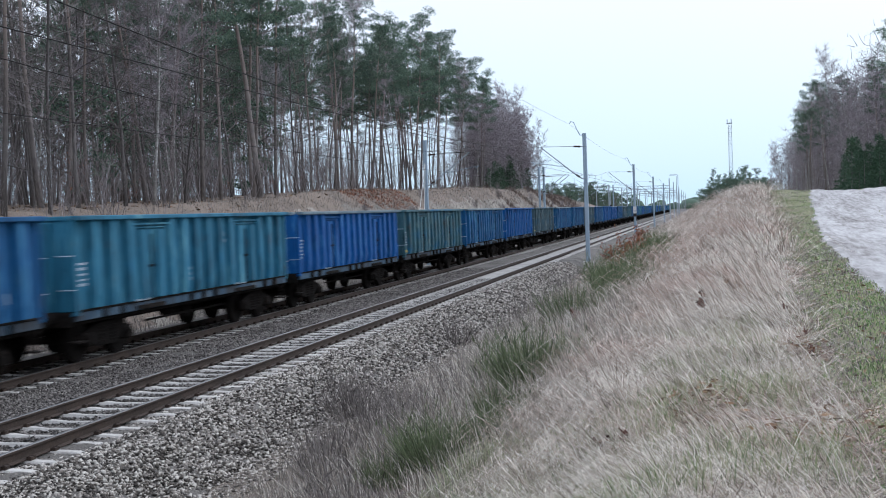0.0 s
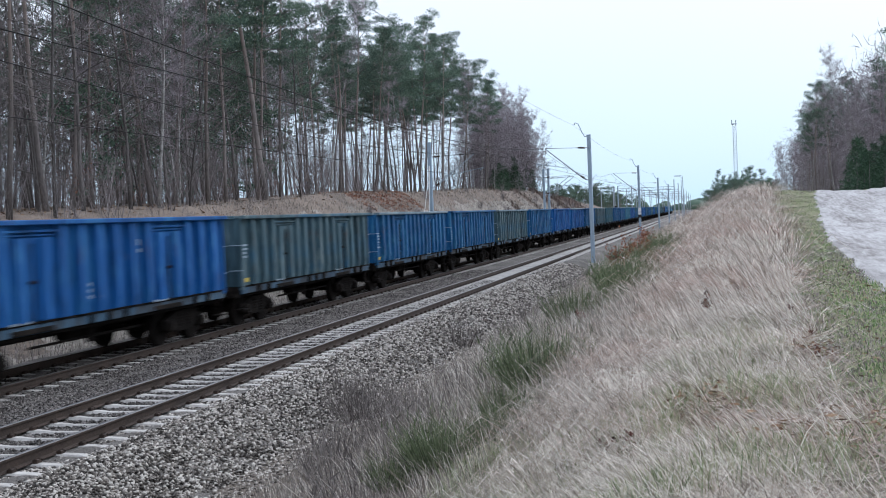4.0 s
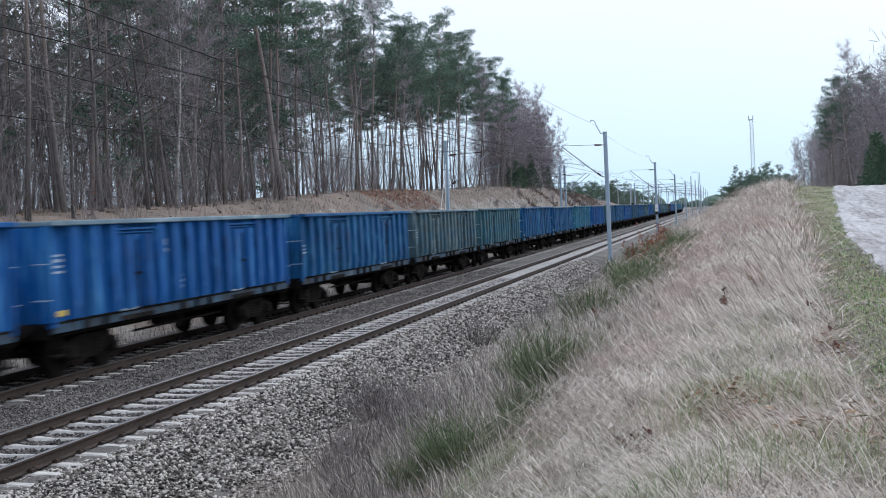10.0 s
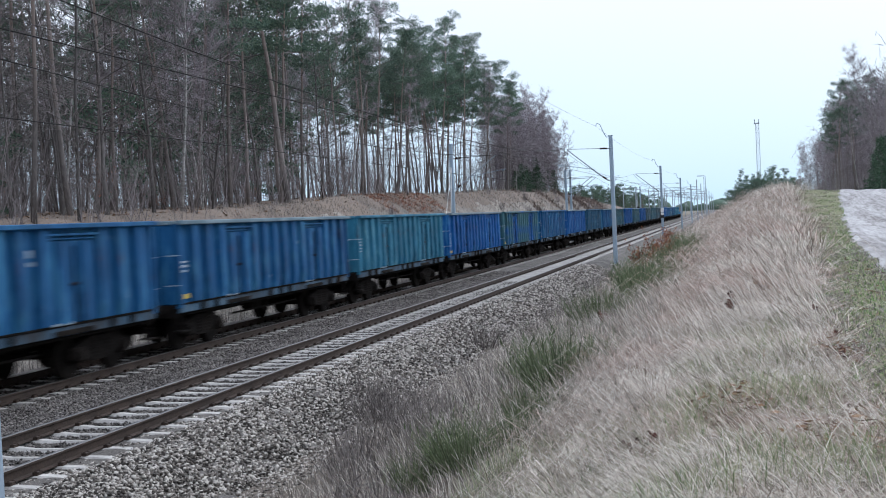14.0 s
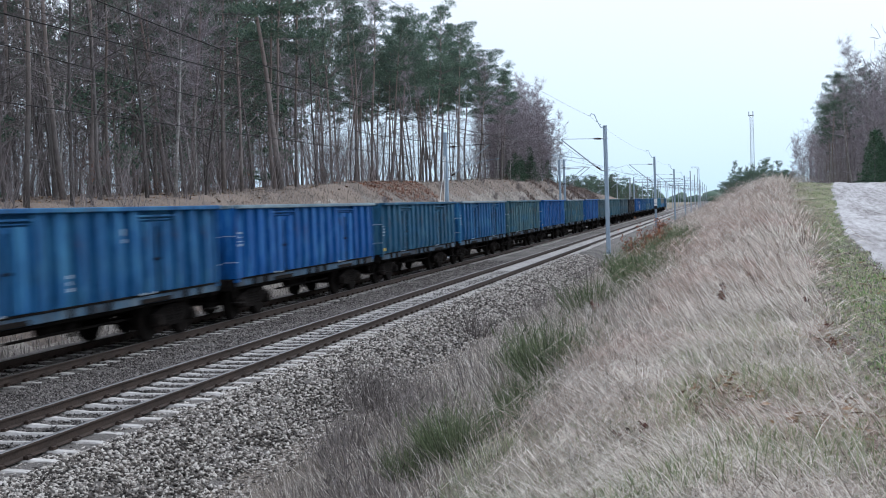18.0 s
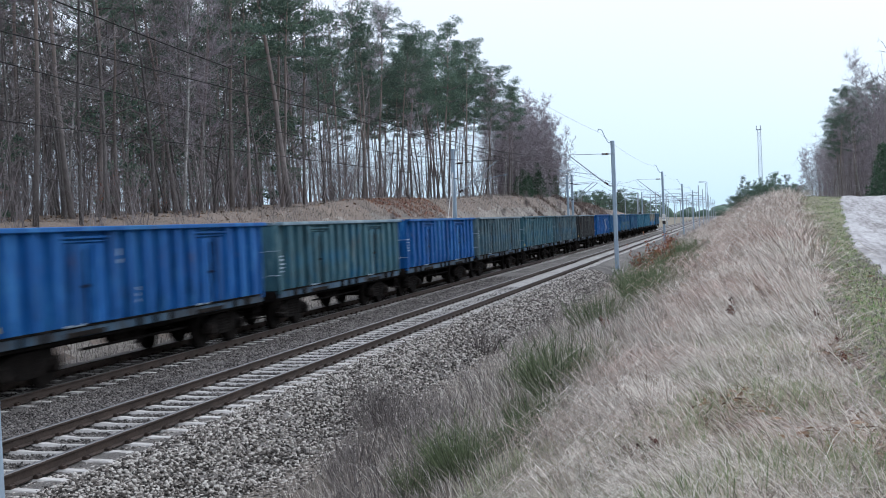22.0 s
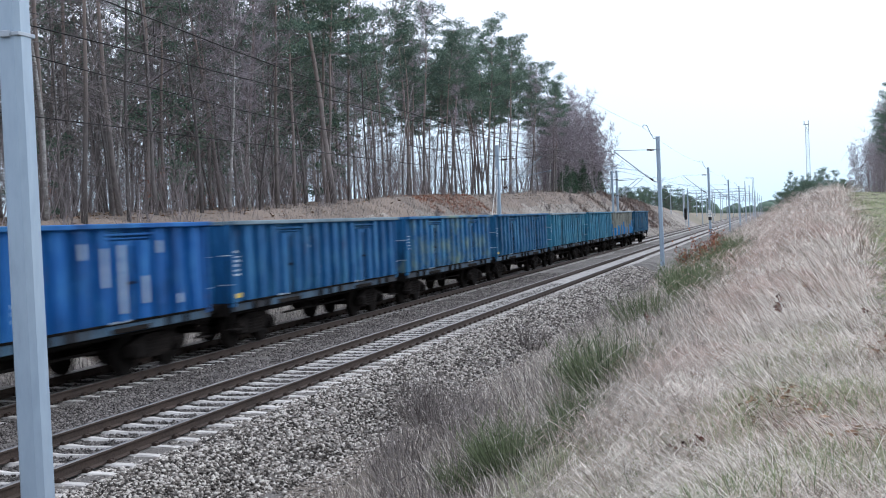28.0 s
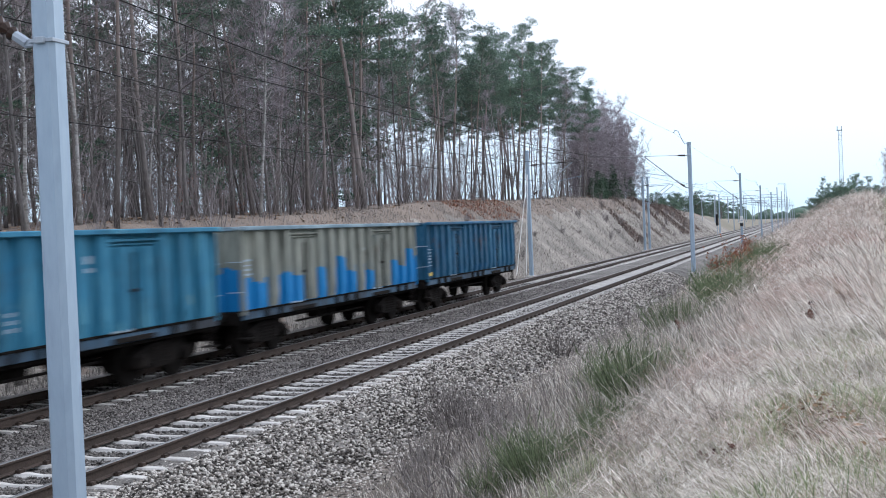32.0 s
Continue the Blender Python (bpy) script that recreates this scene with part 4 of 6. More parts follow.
def mast(at, height, reach, arm=True, horn=True, wide=0.125, label="grey galvanised steel overhead line mast beside the track"):
    """An overhead line mast; reach is the way to its track's centre line, with sign."""
    m = thing("overhead_line_mast", at, label, "mast", "overhead line masts")
    s = 1 if reach > 0 else -1
    q = Build()
    n = 4
    ring = [(-1, -0.62), (-0.62, -1), (0.62, -1), (1, -0.62), (1, 0.62), (0.62, 1), (-0.62, 1), (-1, 0.62)]
    vs = [(x * w, y * w, z) for w, z in ((wide * 1.04, -0.9), (wide, 2.0), (wide * 0.92, height)) for x, y in ring]
    fs = [(k * 8 + j, k * 8 + (j + 1) % 8, k * 8 + 8 + (j + 1) % 8, k * 8 + 8 + j) for k in range(2) for j in range(8)] + [tuple(range(16, 24))]
    part("pole", q.add(vs, fs), M["galv"], m, "grey galvanised steel pole")
    part("cap", Build().box((-wide, -wide, height), (wide, wide, height + 0.04), 0.01), M["galv"], m)
    part("foundation", Build().box((-0.32, -0.32, -1.2), (0.32, 0.32, -0.35), 0.03), M["concrete"], m, "weathered concrete foundation block")
    for z in ((4.75, 6.70) if arm else (4.9,)):
        w = wide + 0.006
        lug = sorted((s * (w - 0.02), s * (w + 0.13)))
        part("collar", Build().box((-w, -w, z - 0.018), (w, w, z + 0.018), 0.004).box((lug[0], -0.03, z - 0.03), (lug[1], 0.03, z + 0.03), 0.006).box((-0.05, -w - 0.03, z - 0.03), (0.05, -w + 0.01, z + 0.03), 0.006), M["far_steel"], m, "thin steel strap with a lug")
    if arm:
        a = s * (wide + 0.13)
        tip = reach - s * 0.25
        part("end_cap", Build().tube([(a - s * 0.03, 0, 4.755), (a + s * 0.10, 0, 4.84)], 0.05, 8), M["far_steel"], m, "pale grey insulator cap")
        part("insulator", insulator((a + s * 0.10, 0, 4.84), (a + s * 0.32, 0, 5.0), 3), M["ceramic"], m, "black ribbed insulator")
        part("cantilever", Build().tube([(a + s * 0.32, 0, 5.0), (a + s * 0.6, 0, 5.21), (tip, 0, 6.76)], [0.048, 0.04, 0.032], 7), M["far_steel"], m)
        part("insulator", insulator((a, 0, 6.70), (a + s * 0.42, 0, 6.72)), M["ceramic"], m, "dark ribbed insulator")
        part("tie_rod", Build().tube([(a + s * 0.42, 0, 6.72), (tip, 0, 6.78)], 0.014, 5), M["wire"], m)
        part("steady_arm", Build().tube([(s * 1.05, 0, 5.46), (reach + s * 0.35, 0, 5.86), (reach + s * 0.1, 0, 5.72)], 0.018, 5), M["galv"], m)
    if horn:
        part("horn", Build().tube([(0, 0, height - 0.05), (s * 0.25, 0, height - 0.06), (s * 0.42, 0, height + 0.25), (s * 0.62, 0, height + 0.74), (s * 0.80, 0, height + 0.80), (s * 0.88, 0, height + 0.66)], 0.028, 6), M["galv"], m, "bent bracket for the feeder wire")
    return m


RIGHT_X, LEFT_X = 2.95, -7.40
RIGHT_Y = [-52.0, 9.57, 73.5, 131.0, 189.0, 247.0]
LEFT_Y = [14.0, 75.0, 131.5, 190.0, 250.0]
masts = []
for y in RIGHT_Y:
    masts.append(mast((RIGHT_X, y, 0), 7.45, -RIGHT_X))
for y in LEFT_Y:
    masts.append(mast((LEFT_X, y, 0), 7.6, FAR - LEFT_X))
pair = mast((LEFT_X - 0.05, 136.0, 0), 7.75, FAR - LEFT_X)
for z0, z1, mt in ((1.85, 2.2, "black"), (2.2, 2.45, "white"), (2.5, 2.95, "white")):
    part("marker_band", Build().box((-0.16, -0.16, z0), (0.16, 0.16, z1 - 0.02), 0.01), M[mt], masts[3], "white and black marker plates")
# pale stays of the mast on the far side
for dx in (-0.25, 0.25):
    part("stay", Build().tube([(0, 0, 6.4), (dx - 0.1, -2.4 + dx, -0.2)], 0.022, 5), M["white"], masts[7], "pale stay rod")
for y in (300, 352, 405, 460, 530, 610, 700):
    g = thing("line_portal", (0, y, 0), "far grey steel portal over the railway tracks", "portal", "far line portals")
    for x in (RIGHT_X, LEFT_X, LEFT_X - 4.5):
        part("post", Build().tube([(x, 0, -0.9), (x, 0, 9.6 if x > 0 else 8.6)], [0.16, 0.13], 6), M["far_steel"], g)
    b = Build()
    for z in (7.2, 7.9):
        b.box((LEFT_X - 4.5, -0.06, z - 0.05), (RIGHT_X, 0.06, z + 0.05))
    for i in range(12):
        x = LEFT_X - 4.5 + i * 1.23
        b.tube([(x, 0, 7.2), (x + 1.23 * (i % 2), 0, 7.9)], 0.03, 4, False)
    part("beam", b, M["far_steel"], g)
    for x in (0.0, FAR):
        part("hanger", Build().tube([(x, 0, 7.2), (x, 0, 5.6)], 0.06, 5), M["far_steel"], g)
for x, y, h in ((4.6, 330, 11.0), (3.4, 380, 12.0), (-12.5, 270, 8.0), (-13.0, 320, 8.6)):
    m = thing("lamp_post", (x, y, 0), "far grey steel lamp post beside the tracks", "lamp post", "far lamp posts")
    part("post", Build().tube([(0, 0, -0.8), (0, 0, h)], [0.14, 0.08], 6), M["far_steel"], m)
    part("arm", Build().tube([(0, 0, h), (-0.4, 0, h + 0.25), (-1.5, 0, h + 0.3)], 0.05, 5), M["far_steel"], m)
    part("lamp_head", Build().box((-2.1, -0.12, h + 0.24), (-1.4, 0.12, h + 0.34), 0.03), M["far_steel"], m)

sg = thing("railway_signal", (-7.1, 238.0, 0), "black railway signal head on a grey post", "signal")
part("post", Build().tube([(0, 0, -0.7), (0, 0, 1.5)], 0.07, 8), M["far_steel"], sg)
part("signal_head", Build().box((-0.26, -0.12, 1.3), (0.26, 0.12, 3.5), 0.06), M["black"], sg, "tall black signal head")
for z in (1.65, 2.15, 2.65, 3.15):
    part("lens_hood", Build().tube([(0, -0.12, z), (0, -0.30, z)], 0.13, 10, False), M["black"], sg)


def wire_run(name, pts, r, label):
    """One wire through points, with its own colour."""
    solid(name, Build().tube(pts, r, 4, False), M["wire"], label, "wire", "overhead wires")


def span(masts_y, x, z0, sag, steps=12):
    pts = []
    for a, b in zip(masts_y[:-1], masts_y[1:]):
        pts += [(x, a + (b - a) * i / steps, z0 - sag * 4 * (i / steps) * (1 - i / steps)) for i in range(steps)]
    return pts + [(x, masts_y[-1], z0)]


line_r = RIGHT_Y + [300, 352, 405, 460, 530, 610, 700]
line_l = [-50] + LEFT_Y + [300, 352, 405, 460, 530, 610, 700]
for ys, x, zc, zm, sag in ((line_r, 0.0, 5.72, 6.76, 0.92), (line_l, FAR, 5.25, 6.76, 0.80)):
    zig = [(x + (0.2 if i % 2 else -0.2), y, zc) for i, y in enumerate(ys)]
    wire_run("contact_wire", zig, 0.010, "dark copper contact wire over the track")
    wire_run("messenger_wire", span(ys, x, zm, sag), 0.011, "dark sagging messenger wire over the track")
    for a, b in zip(ys[:4], ys[1:5]):
        for i in range(1, 8):
            u = i / 8
            z = zm - sag * 4 * u * (1 - u)
            wire_run("dropper_wire", [(x, a + (b - a) * u, zc), (x, a + (b - a) * u, z)], 0.005, "thin dropper wire between two overhead wires")
wire_run("feeder_wire", span(line_r, RIGHT_X - 0.88, 8.1, 0.3), 0.006, "thin feeder wire on top of the masts")
wire_run("feeder_wire", span(line_l, LEFT_X + 0.88, 8.2, 0.3), 0.006, "thin feeder wire on top of the masts")


def lattice_tower():
    t = thing("lattice_tower", (22.3, 470.0, -1), "tall slender grey lattice radio tower far off", "tower")
    for i in range(3):
        a = 2 * math.pi * i / 3
        part("leg", Build().tube([(1.0 * math.cos(a), 1.0 * math.sin(a), 0), (0.75 * math.cos(a), 0.75 * math.sin(a), 34.5)], 0.09, 5), M["far_steel"], t)
    b = Build()
    for k in range(22):
        for i in range(3):
            a, c = 2 * math.pi * i / 3, 2 * math.pi * (i + 1) / 3
            r0, r1 = 1.0 - 0.25 * k / 22, 1.0 - 0.25 * (k + 1) / 22
            z0, z1 = k * 34 / 22, (k + 1) * 34 / 22
            b.tube([(r0 * math.cos(a), r0 * math.sin(a), z0), (r1 * math.cos(c), r1 * math.sin(c), z1)], 0.05, 3, False)
            b.tube([(r0 * math.cos(a), r0 * math.sin(a), z0), (r0 * math.cos(c), r0 * math.sin(c), z0)], 0.05, 3, False)
    tagged(part("bracing", b, M["far_steel"], t), kind="stuff")
    part("antenna_frame", Build().box((-1.0, -1.0, 34.3), (1.0, 1.0, 34.6)).box((-0.9, -0.2, 34.6), (-0.6, 0.2, 36.0)).box((0.6, -0.2, 34.6), (0.9, 0.2, 36.0)), M["far_steel"], t)


lattice_tower()


# ---- trees ----
def wander(r, p, d, length, steps, bend):
    pts = [Vector(p)]
    d = Vector(d).normalized()
    for _ in range(steps):
        d = (d + Vector((r.uniform(-bend, bend), r.uniform(-bend, bend), r.uniform(-bend, bend) * 0.6))).normalized()
        pts.append(pts[-1] + d * (length / steps))
    return pts


def trunk_points(r, h, bend, steps=9):
    x = y = 0.0
    vx, vy = r.uniform(-bend, bend), r.uniform(-bend, bend)
    pts = [Vector((0, 0, -0.3))]
    for i in range(1, steps + 1):
        vx, vy = vx + r.uniform(-bend, bend) * 0.7, vy + r.uniform(-bend, bend) * 0.7
        x, y = x + vx, y + vy
        pts.append(Vector((x, y, h * i / steps)))
    return pts


def along(pts, u):
    f = u * (len(pts) - 1)
    i = min(int(f), len(pts) - 2)
    return pts[i].lerp(pts[i + 1], f - i)


def bare_tree(name, seed, h, r0, mats, start, limbs, reach, up, twigs, label, category="tree", thick=0.0085, droop=0.0):
    """A leafless tree: trunk, limbs and a crown of fine twigs."""
    r = random.Random(seed)
    t = thing(name, (0, 0, -500), label, category, "trees")
    pts = trunk_points(r, h, 0.012 * h)
    part("trunk", Build().tube(pts, [r0 * (1.25 if i == 0 else 1) * (1 - 0.88 * i / (len(pts) - 1)) for i in range(len(pts))], 7), mats[0], t, smooth=True)
    lb, tw = Build(), Build()
    for i in range(limbs):
        u = start + (0.97 - start) * (i + r.random()) / limbs
        p = along(pts, u)
        a = r.uniform(0, 6.283)
        rel = (u - start) / (1 - start)
        L = reach * (1.0 - 0.65 * rel) * r.uniform(0.6, 1.15)
        d = Vector((math.cos(a), math.sin(a), up + 0.6 * rel))
        lp = wander(r, p, d, L, 4, 0.22)
        lr = r0 * (1 - 0.85 * u) * 0.42
        lb.tube(lp, [lr * (1 - 0.8 * k / 4) + 0.004 for k in range(5)], 4, False)
        for j in range(5):
            q = along(lp, 0.25 + 0.75 * (j + r.random()) / 5)
            d2 = (d.normalized() + Vector((r.uniform(-1, 1), r.uniform(-1, 1), r.uniform(-0.3, 0.9)))).normalized()
            sp = wander(r, q, d2, L * r.uniform(0.25, 0.5), 3, 0.25)
            lb.tube(sp, [lr * 0.35 + 0.004, lr * 0.25 + 0.003, 0.004, 0.002], 3, False)
            for k in range(twigs):
                q2 = along(sp, r.uniform(0.15, 1.0))
                d3 = (d2 + Vector((r.uniform(-1, 1), r.uniform(-1, 1), r.uniform(-0.4, 0.9)))).normalized()
                e = q2 + d3 * r.uniform(0.3, 0.8) * (1 + droop) - Vector((0, 0, droop * r.uniform(0, 0.7)))
                side = d3.cross(Vector((r.uniform(-1, 1), r.uniform(-1, 1), r.uniform(-1, 1)))).normalized() * thick
                m2 = q2.lerp(e, 0.5) + Vector((r.uniform(-0.08, 0.08), r.uniform(-0.08, 0.08), r.uniform(-0.05, 0.1)))
                tw.add([tuple(q2 - side), tuple(q2 + side), tuple(m2 + side * 0.7), tuple(m2 - side * 0.7), tuple(e)], [(0, 1, 2, 3), (3, 2, 4)])
    tagged(part("branchwork", lb, mats[1], t), kind="stuff")
    if twigs:
        tagged(part("crown", tw, mats[2], t, "haze of fine leafless twigs"), kind="stuff")
    return t


def sprays(b, r, c, rad, n, length, width, flat=0.6):
    """A clump of needle sprays round a point."""
    for _ in range(n):
        d = Vector((r.gauss(0, 1), r.gauss(0, 1), r.gauss(0.35, flat))).normalized()
        p = c + d * rad * r.uniform(0.1, 0.75)
        e = p + d * length * r.uniform(0.6, 1.2)
        s = d.cross(Vector((r.uniform(-1, 1), r.uniform(-1, 1), r.uniform(-1, 1)))).normalized() * width * r.uniform(0.6, 1.3)
        m = p.lerp(e, 0.55)
        b.add([tuple(p), tuple(m + s), tuple(e), tuple(m - s)], [(0, 1, 2, 3)])


def puff(b, r, c, wide, n, length, width):
    """A rounded clump of needle sprays, flatter below, as pines carry at the ends of their boughs."""
    for _ in range(n):
        d = Vector((r.gauss(0, 1), r.gauss(0, 1), r.gauss(0.25, 0.8))).normalized()
        q = r.random() ** 0.45
        p = c + Vector((d.x * q * wide, d.y * q * wide, d.z * q * wide * (0.62 if d.z > 0 else 0.3)))
        g = (d + Vector((r.gauss(0, 0.5), r.gauss(0, 0.5), r.gauss(0.35, 0.4)))).normalized()
        e = p + g * length * r.uniform(0.6, 1.3)
        s = g.cross(Vector((r.uniform(-1, 1), r.uniform(-1, 1), r.uniform(-1, 1)))).normalized() * width * r.uniform(0.6, 1.3)
        m = p.lerp(e, 0.55)
        b.add([tuple(p), tuple(m + s), tuple(e), tuple(m - s)], [(0, 1, 2, 3)])


def pine(name, seed, h, r0, start, reach, label, lean=0.006, boughs=20, tufts=74, wide=0.034, dead=10):
    """A pine: a bare trunk, bent boughs, and needle clumps that leave gaps between the boughs."""
    r = random.Random(seed)
    t = thing(name, (0, 0, -500), label, "tree", "trees")
    pts = trunk_points(r, h, lean * h)
    part("trunk", Build().tube(pts, [r0 * (1.2 if i == 0 else 1) * (1 - 0.8 * i / (len(pts) - 1)) for i in range(len(pts))], 8), M["pine_bark"], t, "tall bare reddish pine trunk", smooth=True)
    lb, nb = Build(), Build()
    side = r.uniform(0, 6.283)
    for i in range(boughs):
        u = start + (0.99 - start) * ((i + 0.9 * r.random()) / boughs) ** 0.85
        p = along(pts, u)
        rel = (u - start) / (1 - start)
        a = side + i * 2.4 + r.uniform(-0.7, 0.7)
        L = reach * (0.35 + 0.75 * math.sin(math.pi * min(1.0, 0.15 + 0.78 * rel))) * r.uniform(0.45, 1.15) * (1 + 0.25 * math.cos(a - side))
        d = Vector((math.cos(a), math.sin(a), 0.15 + 0.75 * rel + r.uniform(-0.2, 0.25)))
        lp = wander(r, p, d, L, 4, 0.28)
        lb.tube(lp, [0.06 * (1 - 0.5 * rel), 0.045, 0.032, 0.02, 0.01], 4, False)
        k = max(3, int(L * 2.5))
        for j in range(k):
            c = along(lp, 0.38 + 0.62 * (j + r.random()) / k) + Vector((r.gauss(0, 0.32), r.gauss(0, 0.32), r.uniform(0.0, 0.3)))
            puff(nb, r, c, r.uniform(0.34, 0.72), int(tufts * r.uniform(0.7, 1.2)), 0.21 if wide < 0.05 else 0.28, wide)
    for j in range(4):
        puff(nb, r, along(pts, 0.97) + Vector((r.gauss(0, 0.35), r.gauss(0, 0.35), r.uniform(-0.2, 0.5))), r.uniform(0.35, 0.6), tufts, 0.26, wide)
    for i in range(dead):
        p = along(pts, r.uniform(0.2, start + 0.1))
        a = r.uniform(0, 6.283)
        lp = wander(r, p, (math.cos(a), math.sin(a), r.uniform(-0.35, 0.2)), r.uniform(0.6, 2.0), 3, 0.25)
        lb.tube(lp, [0.025, 0.018, 0.012, 0.005], 3, False)
        for j in range(3):
            q = along(lp, r.uniform(0.4, 1))
            lb.tube(wander(r, q, (r.gauss(0, 1), r.gauss(0, 1), r.gauss(0, 0.5)), r.uniform(0.3, 0.7), 2, 0.3), [0.010, 0.008, 0.004], 3, False)
    tagged(part("branchwork", lb, M["bark"], t), kind="stuff")
    tagged(part("crown", nb, M["needles"], t, "dark green needle crown with gaps"), kind="stuff")
    return t


def spruce(name, seed, h, wide, label):
    r = random.Random(seed)
    t = thing(name, (0, 0, -500), label, "tree", "trees")
    part("trunk", Build().tube([(0, 0, -0.2), (0, 0, h)], [h * 0.014, 0.01], 6), M["bark"], t)
    nb = Build()
    k = int(h * 9)
    for i in range(k):
        u = i / k
        for j in range(5):
            a = r.uniform(0, 6.283)
            L = wide * (1 - u) ** 0.8 * r.uniform(0.5, 1.1)
            c = Vector((math.cos(a) * L, math.sin(a) * L, 0.15 + h * 0.98 * u - 0.15 * L + r.uniform(-0.1, 0.1)))
            sprays(nb, r, c, 0.22, 9, 0.32, 0.028, 0.4)
    tagged(part("crown", nb, M["spruce"], t, "dense green needle boughs"), kind="stuff")
    return t


def bush(name, seed, h, stems, mat, label, leaf=None, leaves=0, twigs=11, category="shrub", thin=0.004):
    """A leafless or brown-leaved bush of many stems."""
    r = random.Random(seed)
    t = thing(name, (0, 0, -500), label, category, "undergrowth")
    sb, lf = Build(), Build()
    for i in range(stems):
        a = r.uniform(0, 6.283)
        sp = wander(r, (r.uniform(-0.15, 0.15) * h, r.uniform(-0.15, 0.15) * h, -0.05), (0.35 * math.cos(a), 0.35 * math.sin(a), 1), h * r.uniform(0.55, 1.0), 5, 0.12)
        sb.tube(sp, [0.010 * h ** 0.5 * (1 - 0.8 * k / 5) for k in range(6)], 3, False)
        for j in range(twigs):
            p = along(sp, r.uniform(0.3, 1.0))
            d = Vector((r.uniform(-1, 1), r.uniform(-1, 1), r.uniform(0.2, 1.3))).normalized()
            q = wander(r, p, d, h * r.uniform(0.12, 0.3), 2, 0.3)
            sb.tube(q, [thin, thin * 0.8, thin * 0.5], 3, False)
            for _ in range(leaves):
                c = along(q, r.random())
                x, y = Vector((r.uniform(-1, 1), r.uniform(-1, 1), r.uniform(-1, 1))).normalized(), Vector((r.uniform(-1, 1), r.uniform(-1, 1), r.uniform(-1, 1))).normalized()
                k = 0.045
                lf.add([tuple(c), tuple(c + (x + y * 0.6) * k), tuple(c + x * 2 * k), tuple(c + (x - y * 0.6) * k)], [(0, 1, 2, 3)])
    tagged(part("branchwork", sb, mat, t), kind="stuff")
    if leaf:
        tagged(part("leaves", lf, leaf, t, "withered brown leaves"), kind="stuff")
    return t


B, TW, BB = M["bark"], M["twig"], M["birch_bark"]
L_BARE, L_BIRCH = "tall leafless grey-brown tree in the winter wood", "slender white-barked birch without leaves"
L_PINE = "tall pine with a bare trunk and dark green crown"
bares = [bare_tree("bare_tree", 10 + i, 17.0 + i, 0.08 + 0.014 * i, (B, B, TW), 0.10 + 0.05 * i, 34, 3.6, 0.3, 7, L_BARE, "tree", 0.012) for i in range(4)]
bares.append(bare_tree("bare_tree", 31, 12.0, 0.14, (B, B, TW), 0.2, 24, 3.6, 0.35, 7, "knotty leafless oak with wide limbs"))
birches = [bare_tree("birch", 40 + i, 15.0 + 1.5 * i, 0.062 + 0.01 * i, (BB, M["twig"], M["twig_red"]), 0.22 + 0.06 * i, 34, 2.9, 0.6, 14, L_BIRCH, "tree", 0.0075, 0.8) for i in range(3)]
pines = [pine("pine", 60 + i, 17.0 + 0.6 * i, 0.11 + 0.012 * i, 0.60 - 0.06 * (i % 3), 2.5 + 0.35 * (i % 3), L_PINE, 0.006 + 0.005 * (i % 2)) for i in range(6)]
low_pines = [pine("low_pine", 70 + i, 8.5 + i, 0.11, 0.10, 3.3, "low dark green pine with a rounded crown", 0.004, 20, 22, 0.085, 2) for i in range(2)]
spruces = [spruce("spruce", 80 + i, 4.2 + i, 1.5 + 0.2 * i, "dense young green spruce at the edge of the wood") for i in range(2)]
bushes = [bush("bush", 90 + i, 2.2 + 1.1 * i, 12, M["twig"], "tangled leafless brown bush under the trees") for i in range(3)]
scrubs = [bush("scrub", 110 + i, 1.1 + 0.5 * i, 15, M["twig"], "low dark leafless scrub on the bank of the cutting", None, 0, 9, "shrub", 0.010) for i in range(2)]
beeches = [bush("beech_bush", 95 + i, 2.4 + 0.8 * i, 8, M["twig"], "young beech with withered red-brown leaves", M["leaf_red"], 2) for i in range(2)]


TALL = {o.name: max(v.co.z for v in o.children[0].data.vertices) for o in bares + birches + pines}


def canopy(x, y):
    """How tall the woods grow: they step down along both edges with distance."""
    if x < 0:
        return float(np.interp(y, [120, 160, 170, 188, 200, 210, 216], [23, 20, 15.8, 15.6, 13.2, 9.0, 6.0]))
    return float(np.interp(y, [97, 120, 145, 165, 193, 239, 256], [18.0, 15.6, 15.2, 15.6, 14.4, 12.6, 7.5]))


def plant(ob, x, y, s=1.0, turn=None, lean=(0, 0), sink=0.1):
    z = float(ground_z(x, y)) - sink
    if ob.name in TALL and 90 < y < 290:
        s = min(s, canopy(x, y) / TALL[ob.name] * (0.9 + 0.1 * math.sin(x * 7 + y * 3)))
    turn = random.uniform(0, 6.283) if turn is None else turn
    return copy_thing(ob, pose(x, y, z, lean[0], lean[1]) @ Matrix.Rotation(turn, 4, "Z") @ Matrix.Scale(s, 4))


random.seed(5)


def poisson(n, x0, x1, y0, y1, gap, taken, r):
    out = []
    for _ in range(n * 30):
        x, y = r.uniform(x0, x1), r.uniform(y0, y1)
        if all((x - a) ** 2 + (y - b) ** 2 > gap * gap for a, b in taken):
            taken.append((x, y))
            out.append((x, y))
            if len(out) == n:
                break
    return out


